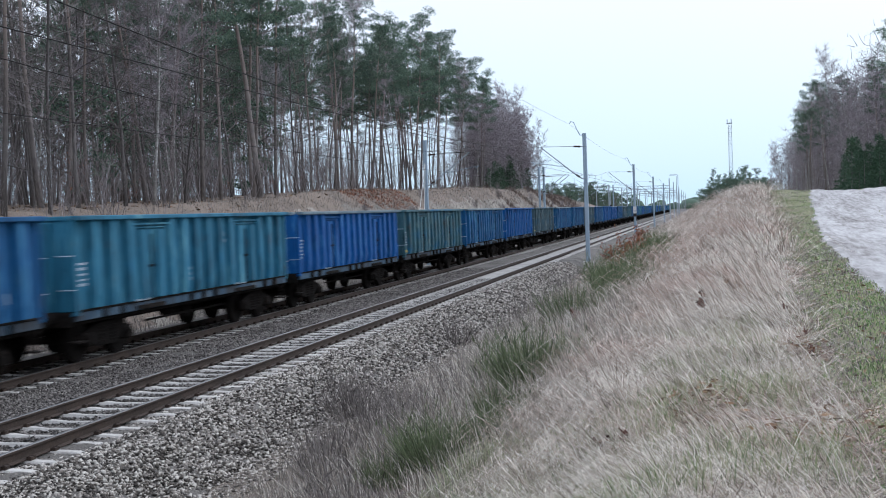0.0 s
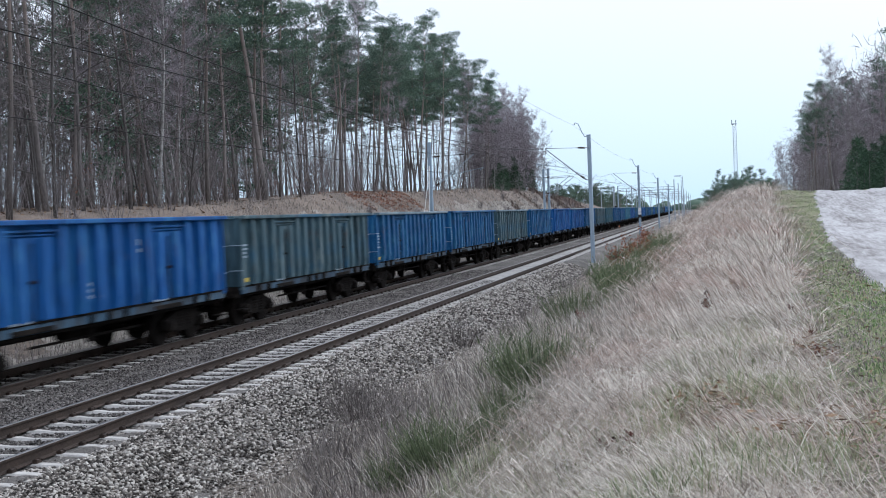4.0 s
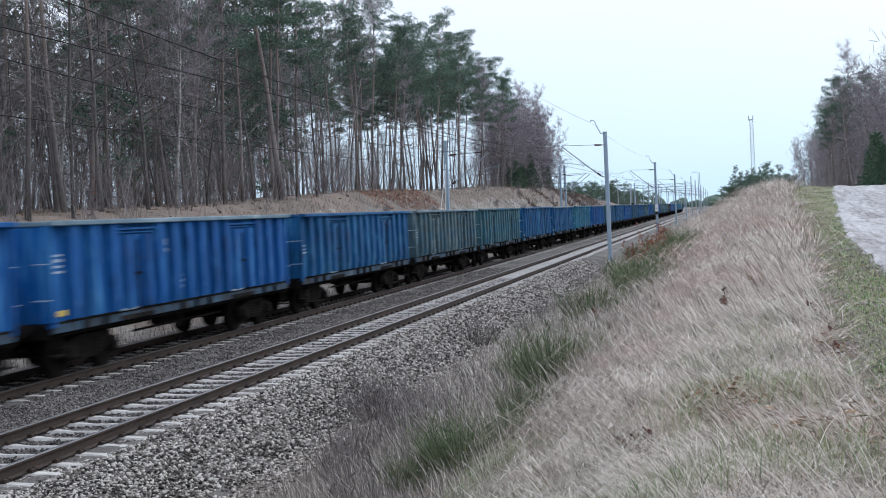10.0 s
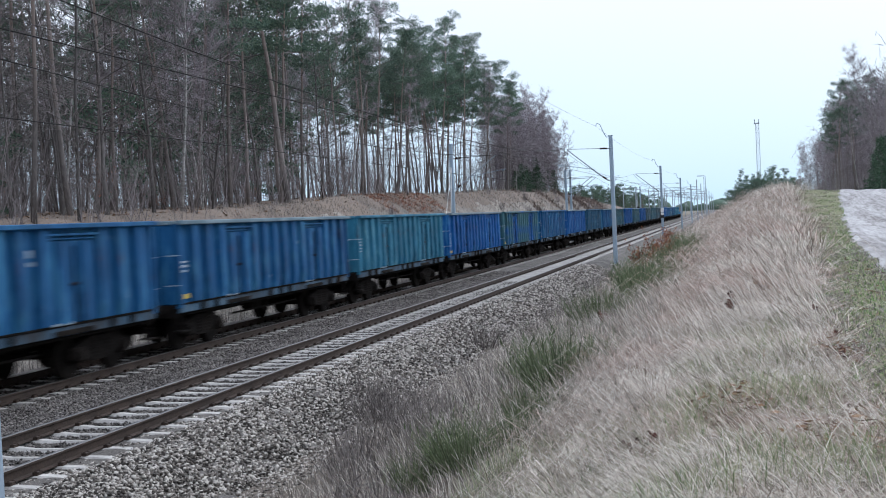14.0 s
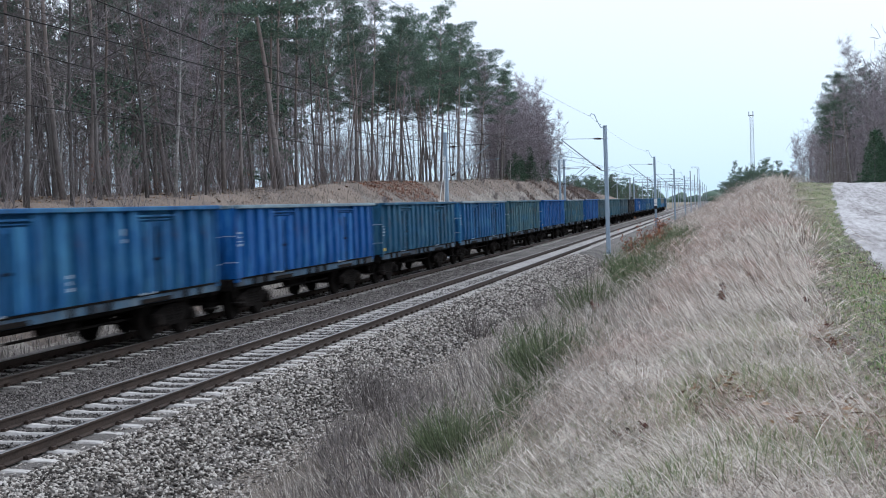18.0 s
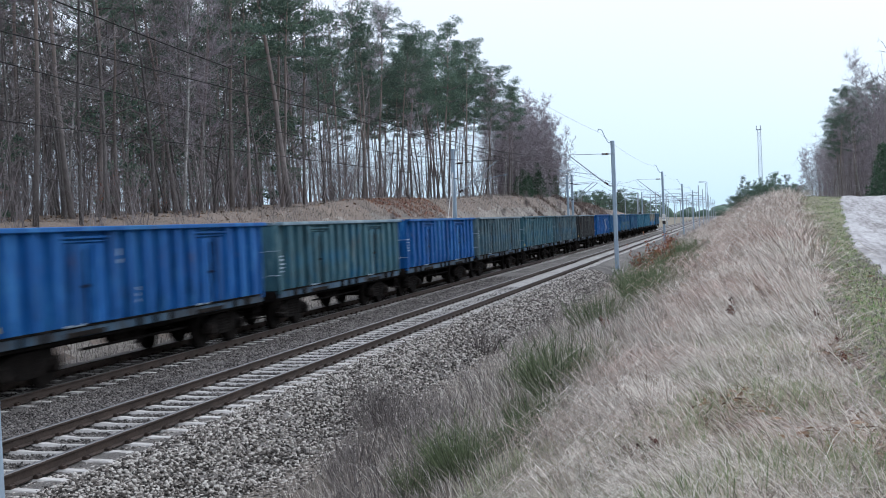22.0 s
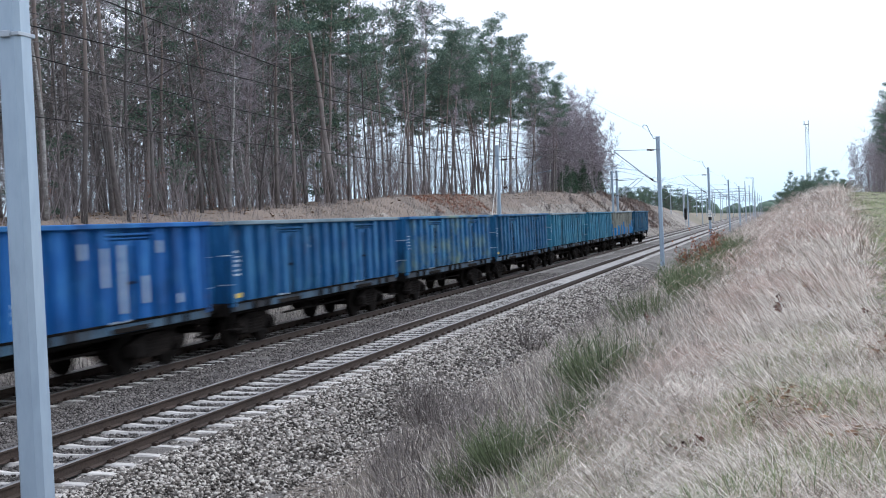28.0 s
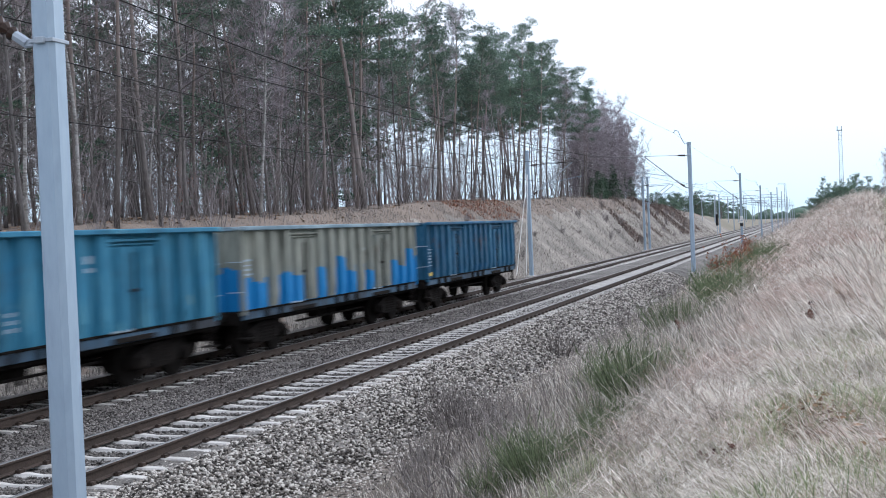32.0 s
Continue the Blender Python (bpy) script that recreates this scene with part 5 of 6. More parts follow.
def woods():
    r = random.Random(11)
    taken = []
    # single trees that stand out along the edge of the wood
    for kind, x, y, s, lean in SINGLES:
        taken.append((x, y))
        plant({"birch": birches, "pine": pines, "bare": bares}[kind][r.randrange(3)], x, y, s, None, lean)
    for x, y in poisson(138, -50, -17.0, 24, 80, 1.6, taken, r):
        k = r.random()
        ob = r.choice(bares[:4]) if k < 0.68 else (r.choice(birches) if k < 0.76 else r.choice(pines))
        plant(ob, x, y, r.uniform(0.8, 1.12), None, (r.uniform(-5, 5), r.uniform(-6, 6)))
    for x, y in poisson(70, -38, -18.5, 66, 156, 2.5, taken, r):
        k = r.random()
        ob = r.choice(pines) if k < 0.86 else (r.choice(birches) if k < 0.95 else r.choice(bares))
        plant(ob, x, y, r.uniform(0.74, 0.92) if y > 85 else r.uniform(0.85, 1.05), None, (r.uniform(-4, 4), r.uniform(-5, 5)))
    for x, y in poisson(16, -27, -18.3, 120, 166, 1.8, taken, r):
        plant(r.choice(pines), x, y, r.uniform(0.8, 0.95), None, (r.uniform(-3, 3), r.uniform(-4, 4)))
    for x, y in poisson(70, -24, -17.2, 166, 212, 1.0, taken, r):
        ob = r.choice(birches) if r.random() < 0.9 else r.choice(bares)
        plant(ob, x, y, r.uniform(0.8, 1.0), None, (r.uniform(-3, 3), r.uniform(-3, 3)))
    # the wood beyond the road
    for x, y in poisson(112, 23.2, 38, 97, 275, 1.5, taken, r):
        k = r.random()
        ob = r.choice(bares[:4]) if k < 0.22 and x > 27 else (r.choice(birches) if k < 0.68 or y > 225 or (y < 150 and x < 26.5) else r.choice(pines))
        plant(ob, x, y, r.uniform(0.92, 1.06) * (1.12 if y < 125 else 1.1 if y < 150 else 1.0 if y < 190 else 0.92 if y < 225 else 0.85), None, (r.uniform(-4, 4), r.uniform(-4, 4)))
    for x, y in poisson(9, 24.5, 28, 150, 195, 2.0, taken, r):
        plant(r.choice(pines), x, y, 1.0)
    for x, y in poisson(26, 20.9, 27, 93, 106, 0.9, taken, r):
        plant(r.choice(spruces), x, y, r.uniform(0.6, 0.95))
    # clumps far beyond the crest and the cutting
    for x, y in poisson(44, 11.5, 28, 300, 325, 0.9, taken, r):
        plant(r.choice(low_pines), x, y, r.uniform(0.58, 0.76) * (0.85 if x < 14 else 1.0), sink=0.7)
    for x, y in poisson(12, 12, 26, 320, 350, 1.6, taken, r):
        plant(r.choice(pines), x, y, r.uniform(0.42, 0.55), sink=0.5)
    for x, y in poisson(62, -46, -17, 380, 430, 1.5, taken, r):
        ob = r.choice(low_pines) if r.random() < 0.6 else r.choice(bares)
        plant(ob, x, y, r.uniform(0.75, 1.0) * (0.5 if ob in bares else 1.0) * (1.0 if x < -22 else 0.75), sink=0.5)
    for x, y in poisson(26, -40, -18, 480, 600, 2.0, taken, r):
        plant(r.choice(low_pines), x, y, r.uniform(0.6, 0.95), sink=0.5)
    for x, y in poisson(95, -34, -15.8, 28, 150, 1.0, taken, r):
        plant(r.choice(bushes), x, y, r.uniform(0.8, 1.9))
    for x, y in poisson(9, -26, -17.5, 34, 110, 1.2, taken, r):
        plant(r.choice(beeches), x, y, r.uniform(0.7, 1.1))
    for x, y in poisson(12, -19.0, -16.6, 160, 205, 1.4, taken, r):
        plant(r.choice(spruces), x, y, r.uniform(0.6, 0.95))
    for x, y in poisson(12, -36, -22, 42, 92, 2.2, taken, r):
        plant(r.choice(low_pines), x, y, r.uniform(0.45, 0.85))
    for x, y in poisson(5, -16.8, -14.4, 26, 50, 2.2, taken, r):
        plant(r.choice(bares[:4]) if r.random() < 0.7 else r.choice(pines), x, y, r.uniform(0.8, 1.0), None, (r.uniform(-3, 3), r.uniform(-4, 4)))
    for x, y in poisson(22, -15.5, -10.5, 26, 56, 1.1, taken, r):
        plant(r.choice(bushes) if r.random() < 0.7 else r.choice(beeches), x, y, r.uniform(0.55, 1.0))
    # dark scrub scattered over the bank of the cutting
    for x, y in poisson(46, -16.0, -9.0, 78, 215, 1.2, taken, r):
        plant(r.choice(scrubs), x, y, r.uniform(0.45, 0.95))
    for x, y in poisson(20, 21, 32, 100, 200, 1.2, taken, r):
        plant(r.choice(bushes), x, y, r.uniform(0.8, 1.4))


SINGLES = [
    ("birch", -17.2, 56.0, 1.15, (0, 1)),
    ("pine", -18.5, 65.3, 0.95, (0, 5)),
    ("pine", -20.0, 71.6, 0.95, (0, 1)),
    ("pine", -18.5, 73.3, 0.97, (0, 4)),
    ("pine", -19.0, 79.1, 0.95, (0, 5)),
    ("bare", -17.0, 77.4, 0.75, (0, 1)),
    ("pine", -19.0, 94.0, 0.86, (0, 1)),
    ("pine", -19.0, 103.5, 0.88, (0, 6)),
    ("pine", -21.0, 113.9, 0.88, (0, 3)),
    ("pine", -18.5, 119.0, 0.99, (0, 5)),
    ("pine", -18.5, 129.9, 0.92, (0, 1)),
    ("pine", -19.5, 146.2, 0.88, (0, 2)),
    ("pine", -18.3, 155.4, 0.88, (0, 3)),
    ("birch", -18.0, 108.8, 0.90, (0, 3)),
    ("birch", -17.8, 134.3, 0.85, (0, 6)),
    ("birch", -17.4, 147.0, 0.72, (0, 3)),
    ("birch", -17.4, 158.0, 0.68, (0, 3)),
    ("birch", -17.6, 167.0, 0.66, (0, 2)),
    ("birch", -17.8, 178.0, 0.62, (0, 2)),
    ("birch", -17.0, 36.5, 1.00, (0, 10)),
    ("birch", -17.5, 40.6, 1.05, (0, 8)),
    ("birch", 23.0, 110.1, 0.80, (0, -5)),
    ("birch", 24.0, 108.8, 0.88, (0, -4)),
    ("birch", 23.5, 133.0, 0.80, (0, -4)),
]
woods()
for ob in bares + birches + pines + low_pines + spruces + bushes + scrubs + beeches:
    for o in (*ob.children_recursive, ob):
        bpy.data.objects.remove(o)


def far_woods():
    """Distant forest all round the horizon."""
    v, f = [], []
    r = np.random.default_rng(3)
    n = 2600
    a = r.uniform(0, 2 * math.pi, n)
    d = r.uniform(1300, 1900, n)
    h, w = r.uniform(7, 15, n), r.uniform(6, 13, n)
    base = np.stack([d * np.sin(a), d * np.cos(a), np.full(n, -3.0)], -1)
    ring = np.array([(math.cos(2 * math.pi * k / 6), math.sin(2 * math.pi * k / 6)) for k in range(6)])
    vv = []
    for lev, sc in ((0.0, 0.9), (0.45, 1.0), (0.85, 0.6)):
        jit = r.uniform(0.75, 1.25, (n, 6, 1))
        xy = base[:, None, :2] + ring[None] * (w * sc)[:, None, None] * jit
        vv.append(np.concatenate([xy, np.broadcast_to((base[:, 2] + h * lev)[:, None, None], (n, 6, 1))], -1))
    vv.append((base + np.stack([0 * h, 0 * h, h], -1))[:, None])
    allv = np.concatenate(vv, 1)
    o = (np.arange(n) * 19)[:, None]
    qs = [np.concatenate([o + lv * 6 + k, o + lv * 6 + (k + 1) % 6, o + lv * 6 + 6 + (k + 1) % 6, o + lv * 6 + 6 + k], 1) for lv in range(2) for k in range(6)]
    ts = [np.concatenate([o + 12 + k, o + 12 + (k + 1) % 6, o + 18], 1) for k in range(6)]
    solid("far_woods", fast_mesh("far_woods", allv, [np.concatenate(qs), np.concatenate(ts)], M["needles"]), None, "distant dark forest along the horizon", "forest", kind="stuff")


far_woods()


def deep_wood(name, n, place, label, scale=1.0, mat="twig", m=120):
    """Trees deep in the wood: thin trunks and tangled twigs."""
    r = np.random.default_rng(17)
    x, y = place(r, n)
    n = len(x)
    z = ground_z(x, y) - 0.2
    h = r.uniform(9, 16, n) * scale
    h = np.minimum(h, 0.92 * np.array([canopy(a, b) for a, b in zip(x, y)]))
    rad = r.uniform(0.03, 0.085, n)
    tilt = r.normal(0, 0.9, (n, 2))
    ring = np.array([(math.cos(2 * math.pi * k / 5), math.sin(2 * math.pi * k / 5)) for k in range(5)])
    lv = []
    for u in (0.0, 0.5, 1.0):
        c = np.stack([x + tilt[:, 0] * u, y + tilt[:, 1] * u], -1)
        xy = c[:, None] + ring[None] * (rad * (1 - 0.8 * u))[:, None, None]
        lv.append(np.concatenate([xy, np.broadcast_to((z + h * u)[:, None, None], (n, 5, 1))], -1))
    v1 = np.concatenate(lv, 1)
    o = (np.arange(n) * 15)[:, None]
    q1 = np.concatenate([np.concatenate([o + a * 5 + k, o + a * 5 + (k + 1) % 5, o + a * 5 + 5 + (k + 1) % 5, o + a * 5 + 5 + k], 1) for a in range(2) for k in range(5)])
    u = r.uniform(0.12, 1.0, (n, m))
    p = np.stack([x[:, None] + tilt[:, :1] * u, y[:, None] + tilt[:, 1:] * u, z[:, None] + h[:, None] * u], -1)
    p = p + r.normal(0, 0.9, (n, m, 3)) * np.array([1, 1, 0.4])
    d = r.normal(0, 1, (n, m, 3)) + np.array([0, 0, 0.6])
    e = p + d * r.uniform(0.3, 1.0, (n, m, 1))
    s = r.normal(0, 1, (n, m, 3)) * 0.016
    mid = (p + e) / 2 + r.normal(0, 0.12, (n, m, 3))
    v2 = np.stack([p - s, p + s, mid + s * 0.7, mid - s * 0.7, e], 2).reshape(-1, 3)
    o2 = (n * 15 + np.arange(n * m) * 5)[:, None]
    q2 = np.concatenate([o2, o2 + 1, o2 + 2, o2 + 3], 1)
    t2 = np.concatenate([o2 + 3, o2 + 2, o2 + 4], 1)
    solid(name, fast_mesh(name, np.concatenate([v1.reshape(-1, 3), v2]), [np.concatenate([q1, q2]), t2], M[mat]), None, label, "forest", kind="stuff")


def left_depth(r, n):
    x, y = r.uniform(-120, -30, n), r.uniform(14, 190, n)
    az = np.degrees(np.arctan2(9.6 - x, y))
    ok = (az > 20) | (r.random(n) < 0.09)
    return x[ok], y[ok]


deep_wood("deep_wood", 1320, left_depth, "dense leafless trunks and twigs deep in the wood", 1.35, "twig", 140)
deep_wood("deep_wood", 230, lambda r, n: (r.uniform(-25, -18.0, n), r.uniform(170, 208, n)), "purple-grey tangle of leafless birches", 0.72, "twig_red")
deep_wood("deep_wood", 1300, lambda r, n: (r.uniform(25.5, 60, n), r.uniform(104, 245, n)), "dense purple-grey trunks and twigs deep in the wood beyond the road", 1.15, "twig_red", 130)


def deep_pines(n):
    """Needle crowns far inside the wood, behind the trees of its edge."""
    r = np.random.default_rng(23)
    x, y = r.uniform(-75, -33, n), r.uniform(45, 150, n)
    z = ground_z(x, y) + r.uniform(9.0, 14.5, n)
    m = 26
    c = np.repeat(np.stack([x, y, z], -1), m, 0) + r.normal(0, 1, (n * m, 3)) * np.array([1.7, 1.7, 1.5])
    k = 26
    d = r.normal(0, 1, (n * m, k, 3))
    d /= np.linalg.norm(d, axis=2)[..., None]
    p = c[:, None] + d * r.uniform(0.1, 0.85, (n * m, k, 1)) * np.array([1, 1, 0.5])
    g = d + r.normal(0, 0.5, d.shape) + np.array([0, 0, 0.4])
    e = p + g * 0.26
    s = np.cross(g, r.normal(0, 1, g.shape)) * 0.085
    v = np.stack([p, (p + e) / 2 + s, e, (p + e) / 2 - s], 2)
    o = (np.arange(n * m * k) * 4)[:, None]
    solid("deep_pines", fast_mesh("deep_pines", v, [np.concatenate([o, o + 1, o + 2, o + 3], 1)], M["needles"]), None, "dark green pine crowns deep in the wood", "forest", kind="stuff")


deep_pines(60)


# ---- grass, weeds and leaves ----
def blades(name, P, h, lean, w, mat, label, category, curl=0.45, fine=True):
    """A stand of single blades: bases P, heights h, sideways lean of the tips, widths w."""
    n = len(P)
    a = rng.uniform(0, 2 * np.pi, n)
    side = np.stack([np.cos(a), np.sin(a), np.zeros(n)], -1) * w[:, None]
    up = np.zeros((n, 3))
    up[:, 2] = h
    ln = np.zeros((n, 3))
    ln[:, :2] = lean
    m1 = P + up * 0.45 + ln * 0.22
    m2 = P + up * 0.80 + ln * 0.58
    tip = P + up * np.clip(1.05 - curl * np.linalg.norm(lean, axis=1) / np.maximum(h, 0.05), 0.12, 1)[:, None] + ln
    if fine:
        v = np.stack([P - side, P + side, m1 - side * 0.8, m1 + side * 0.8, m2 - side * 0.5, m2 + side * 0.5, tip], 1)
        o = (np.arange(n) * 7)[:, None]
        q = np.concatenate([np.concatenate([o, o + 1, o + 3, o + 2], 1), np.concatenate([o + 2, o + 3, o + 5, o + 4], 1)])
        t = np.concatenate([o + 4, o + 5, o + 6], 1)
    else:
        v = np.stack([P - side, P + side, m2 - side * 0.7, m2 + side * 0.7, tip], 1)
        o = (np.arange(n) * 5)[:, None]
        q = np.concatenate([o, o + 1, o + 3, o + 2], 1)
        t = np.concatenate([o + 2, o + 3, o + 4], 1)
    return solid(name, fast_mesh(name, v, [q, t], mat), None, label, category, kind="stuff")


def patchy(x, y, s, k=0.0):
    return 0.5 + 0.5 * np.sin(x * s + 1.7 * np.sin(y * s * 0.7 + k) + k) * np.sin(y * s * 0.9 + 1.3 * np.sin(x * s * 0.8 + 2 * k))


def sow(n, y0, y1, x0, x1, keep):
    """Random bases on the ground, dense near y0; x0 and x1 are functions of y."""
    u = rng.random(n)
    y = y0 * (y1 / y0) ** u if y0 > 0 else y0 + (y1 - y0) * u
    a, b = x0(y), x1(y)
    x = a + (b - a) * rng.random(n)
    ok = rng.random(n) < keep(x, y)
    x, y = x[ok], y[ok]
    return np.stack([x, y, ground_z(x, y) - 0.02], -1)


def edge_x(y):
    """Where the tall grass ends at the top of the slope."""
    return np.interp(y, [5, 10, 17, 24, 32, 49, 80, 100], [10.6, 10.67, 10.88, 11.3, 11.62, 12.45, 14.1, 14.6]) + 0.12 * np.sin(y * 0.8) + 0.10 * np.sin(y * 2.1)


BROOM = [
    (7.55, 14.9, 0.74, 1), (7.35, 15.5, 0.6, 0),
    (7.85, 27.2, 0.74, 1), (7.65, 28.6, 0.7, 0), (7.75, 29.8, 0.72, 2),
    (8.3, 33.7, 0.68, 0), (8.2, 36.0, 0.7, 1), (8.4, 42.0, 0.62, 0), (8.2, 44.5, 0.66, 1),
    (7.12, 11.0, 0.50, 1), (6.90, 11.5, 0.40, 0), (7.62, 11.1, 0.36, 0), (7.5, 12.6, 0.36, 2),
    (6.64, 10.85, 0.35, 0), (6.3, 19.0, 0.5, 0), (6.1, 54.0, 0.8, 0), (6.6, 22.5, 0.45, 1), (7.0, 24.5, 0.6, 2),
]


def open_round(x, y):
    """Thins the grass out round the broom bushes."""
    k = np.ones_like(x)
    for bx, by, s, _ in BROOM:
        k *= 1 - 0.9 * np.exp(-(((x - bx - 0.1) / (0.5 * s)) ** 2 + ((y - by + 0.5) / (1.3 * s)) ** 2))
    return k


def foot_x(y):
    """Where the pale grass gives way to the weeds of the ditch."""
    return np.interp(y, [5, 10, 14, 20, 30, 40, 60, 95], [7.9, 7.9, 7.9, 7.55, 7.3, 6.9, 6.1, 5.2]) + 0.3 * np.sin(y * 0.9)


MATS = [(8.37, 14.0, 0.5), (8.23, 12.2, 0.4), (7.88, 11.5, 0.35), (10.35, 8.1, 0.5), (9.6, 9.0, 0.3), (9.4, 24.0, 0.9), (10.4, 22.0, 0.6), (10.7, 13.0, 0.3)]


def slope_grass():
    # tussocks of dry grass, and loose straw lying between them
    C = sow(8000, 4.4, 95, foot_x, edge_x, lambda x, y: (0.25 + 0.75 * np.clip((x - foot_x(y)) / 1.2, 0, 1)) * open_round(x, y))
    k = rng.integers(0, len(C), 175000)
    big = rng.uniform(0.4, 1.45, len(C)) * np.clip(0.75 + C[:, 1] / 60, 0.75, 1.3)
    off = rng.normal(0, 0.10, (len(k), 2)) * (big * np.clip(0.8 + C[:, 1] / 40, 0.8, 2.4))[k][:, None]
    T = C[k].copy()
    T[:, :2] += off
    T[:, 2] = ground_z(T[:, 0], T[:, 1]) - 0.02
    loose = sow(62000, 4.5, 95, foot_x, edge_x, lambda x, y: (0.25 + 0.75 * np.clip((x - foot_x(y)) / 1.2, 0, 1)) * open_round(x, y))
    P = np.concatenate([T, loose])
    n, nt = len(P), len(T)
    d = np.hypot(P[:, 0] - 9.6, P[:, 1])
    zone_h = 0.40 + 0.90 * patchy(P[:, 0], P[:, 1], 1.3, 1.0)
    h = rng.uniform(0.16, 0.45, n) * zone_h * np.clip(0.55 + (P[:, 1] - 5) / 36, 0.55, 1.05)
    h[:nt] *= big[k]
    h[nt:] *= 0.7
    ridge = np.clip((P[:, 0] - 8.9) / 0.8, 0, 1) * np.clip((32 - P[:, 1]) / 10, 0, 1)
    h *= 1 - 0.45 * ridge
    flow = np.pi + 0.1 + 0.4 * np.sin(P[:, 0] * 0.5 + P[:, 1] * 0.31) + 0.35 * np.sin(P[:, 1] * 1.3)
    flow[:nt] += rng.normal(0, 0.5, len(C))[k]
    wild = rng.random(n) < np.clip(0.6 - (P[:, 1] - 7) / 20, 0.2, 0.6)
    ang = flow + rng.normal(0, 1.0, n) * np.where(wild, 1.5, 0.55)
    mag = h * np.where(wild, rng.uniform(0.2, 1.6, n), rng.uniform(0.55, 1.5, n))
    lean = np.stack([np.cos(ang) * mag, np.sin(ang) * mag], -1)
    lean[:nt] += off * 1.8
    lean[nt:] *= 1.7
    lean *= (1 + 0.7 * ridge)[:, None]
    w = np.clip(0.0014 + 0.00018 * d, 0.0022, 0.0075) * rng.uniform(0.5, 1.6, n)
    hue = 0.85 * patchy(P[:, 0], P[:, 1], 0.75, 2.0)
    for mx_, my_, mr_ in MATS:
        hue = hue + 0.9 * np.exp(-(((P[:, 0] - mx_) / mr_) ** 2 + ((P[:, 1] - my_) / (1.6 * mr_)) ** 2))
    tone = rng.normal(0, 0.22, len(C))
    hue[:nt] += tone[k]
    pick = rng.random(n) < np.clip((hue - 0.30) * 3.0, 0.06, 0.95)
    near = P[:, 1] < 24
    for sel, mt, lb in ((~pick, "straw", "tall pale dry grass on the railway slope"), (pick, "straw_red", "matted reddish-brown dry grass on the railway slope")):
        for part_, fine in ((near, True), (~near, False)):
            m = sel & part_
            blades("dry_grass", P[m], h[m], lean[m], w[m], M[mt], lb, "grass", 0.62, fine)
    # long straws laid over by wind and rain
    P = sow(24000, 4.5, 45, lambda y: foot_x(y) + 0.3, edge_x, lambda x, y: 0.25 + 0.75 * patchy(x, y, 1.2, 9.0))
    n = len(P)
    d = np.hypot(P[:, 0] - 9.6, P[:, 1])
    P[:, 2] += rng.uniform(0.0, 0.16, n)
    h = rng.uniform(0.06, 0.24, n)
    ang = np.pi * (rng.random(n) < 0.85) + 0.3 * np.sin(P[:, 0] * 0.9 + P[:, 1] * 0.45) + rng.normal(0, 0.5, n)
    mag = rng.uniform(0.12, 0.42, n) * np.clip(0.8 + P[:, 1] / 40, 0.8, 1.6)
    lean = np.stack([np.cos(ang) * mag, np.sin(ang) * mag], -1)
    blades("lying_straw", P, h, lean, np.clip(0.0012 + 0.00016 * d, 0.0016, 0.005) * rng.uniform(0.6, 1.3, n), M["straw"], "long pale straws laid flat across the slope", "grass", 0.2)
    # standing straws with pale plumes
    P = sow(15000, 6.5, 90, lambda y: 5.6 + 0 * y, edge_x, lambda x, y: (0.3 + 0.7 * patchy(x, y, 0.8, 3.0)) * np.clip((y - 7) / 18, 0.12, 1.0))
    n = len(P)
    d = np.hypot(P[:, 0] - 9.6, P[:, 1])
    h = rng.uniform(0.5, 0.95, n) * np.clip(0.6 + (P[:, 1] - 6) / 30, 0.6, 1.1)
    ang = rng.normal(np.pi, 0.5, n)
    lean = np.stack([np.cos(ang), np.sin(ang)], -1) * (h * rng.uniform(0.3, 1.0, n))[:, None]
    h *= 0.85
    blades("grass_straws", P, h, lean, np.clip(0.0014 + 0.00014 * d, 0.0018, 0.006), M["straw"], "upright pale grass straws", "grass", 0.2)
    # short green and straw grass on the verge of the road
    P = sow(120000, 5.0, 85, lambda y: edge_x(y) - 0.35, lambda y: np.interp(y, KY, K_ROADX) + 0.2, lambda x, y: 0.4 + 0.55 * patchy(x, y, 1.9, 4.0))
    n = len(P)
    d = np.hypot(P[:, 0] - 9.6, P[:, 1])
    h = rng.uniform(0.03, 0.10, n)
    ang = rng.uniform(0, 6.28, n)
    lean = np.stack([np.cos(ang), np.sin(ang)], -1) * (h * rng.uniform(0.2, 1.0, n))[:, None]
    w = np.clip(0.0022 + 0.0003 * d, 0.003, 0.012) * rng.uniform(0.6, 1.3, n)
    pick = rng.random(n) < 0.25 + 0.6 * patchy(P[:, 0], P[:, 1], 1.1, 11.0)
    blades("verge_grass", P[pick], h[pick], lean[pick], w[pick], M["green"], "short green grass beside the road", "grass", 0.45, False)
    blades("verge_grass", P[~pick], h[~pick], lean[~pick], w[~pick], M["weed_grey"], "short withered grass beside the road", "grass", 0.45, False)
    # thin green patches in the nearest grass
    P = sow(50000, 4.6, 17, lambda y: 7.4 + 0 * y, lambda y: 10.4 + 0 * y, lambda x, y: (patchy(x, y, 1.4, 5.0) > np.where(y < 11, 0.35, 0.6)) * np.where(x < 9.4, 0.95, 0.4))
    n = len(P)
    h = rng.uniform(0.08, 0.28, n)
    ang = rng.uniform(0, 6.28, n)
    lean = np.stack([np.cos(ang), np.sin(ang)], -1) * (h * rng.uniform(0.2, 0.9, n))[:, None]
    blades("green_grass", P, h, lean, rng.uniform(0.0015, 0.004, n), M["green_pale"], "patches of green grass among dry straw", "grass", 0.45, False)
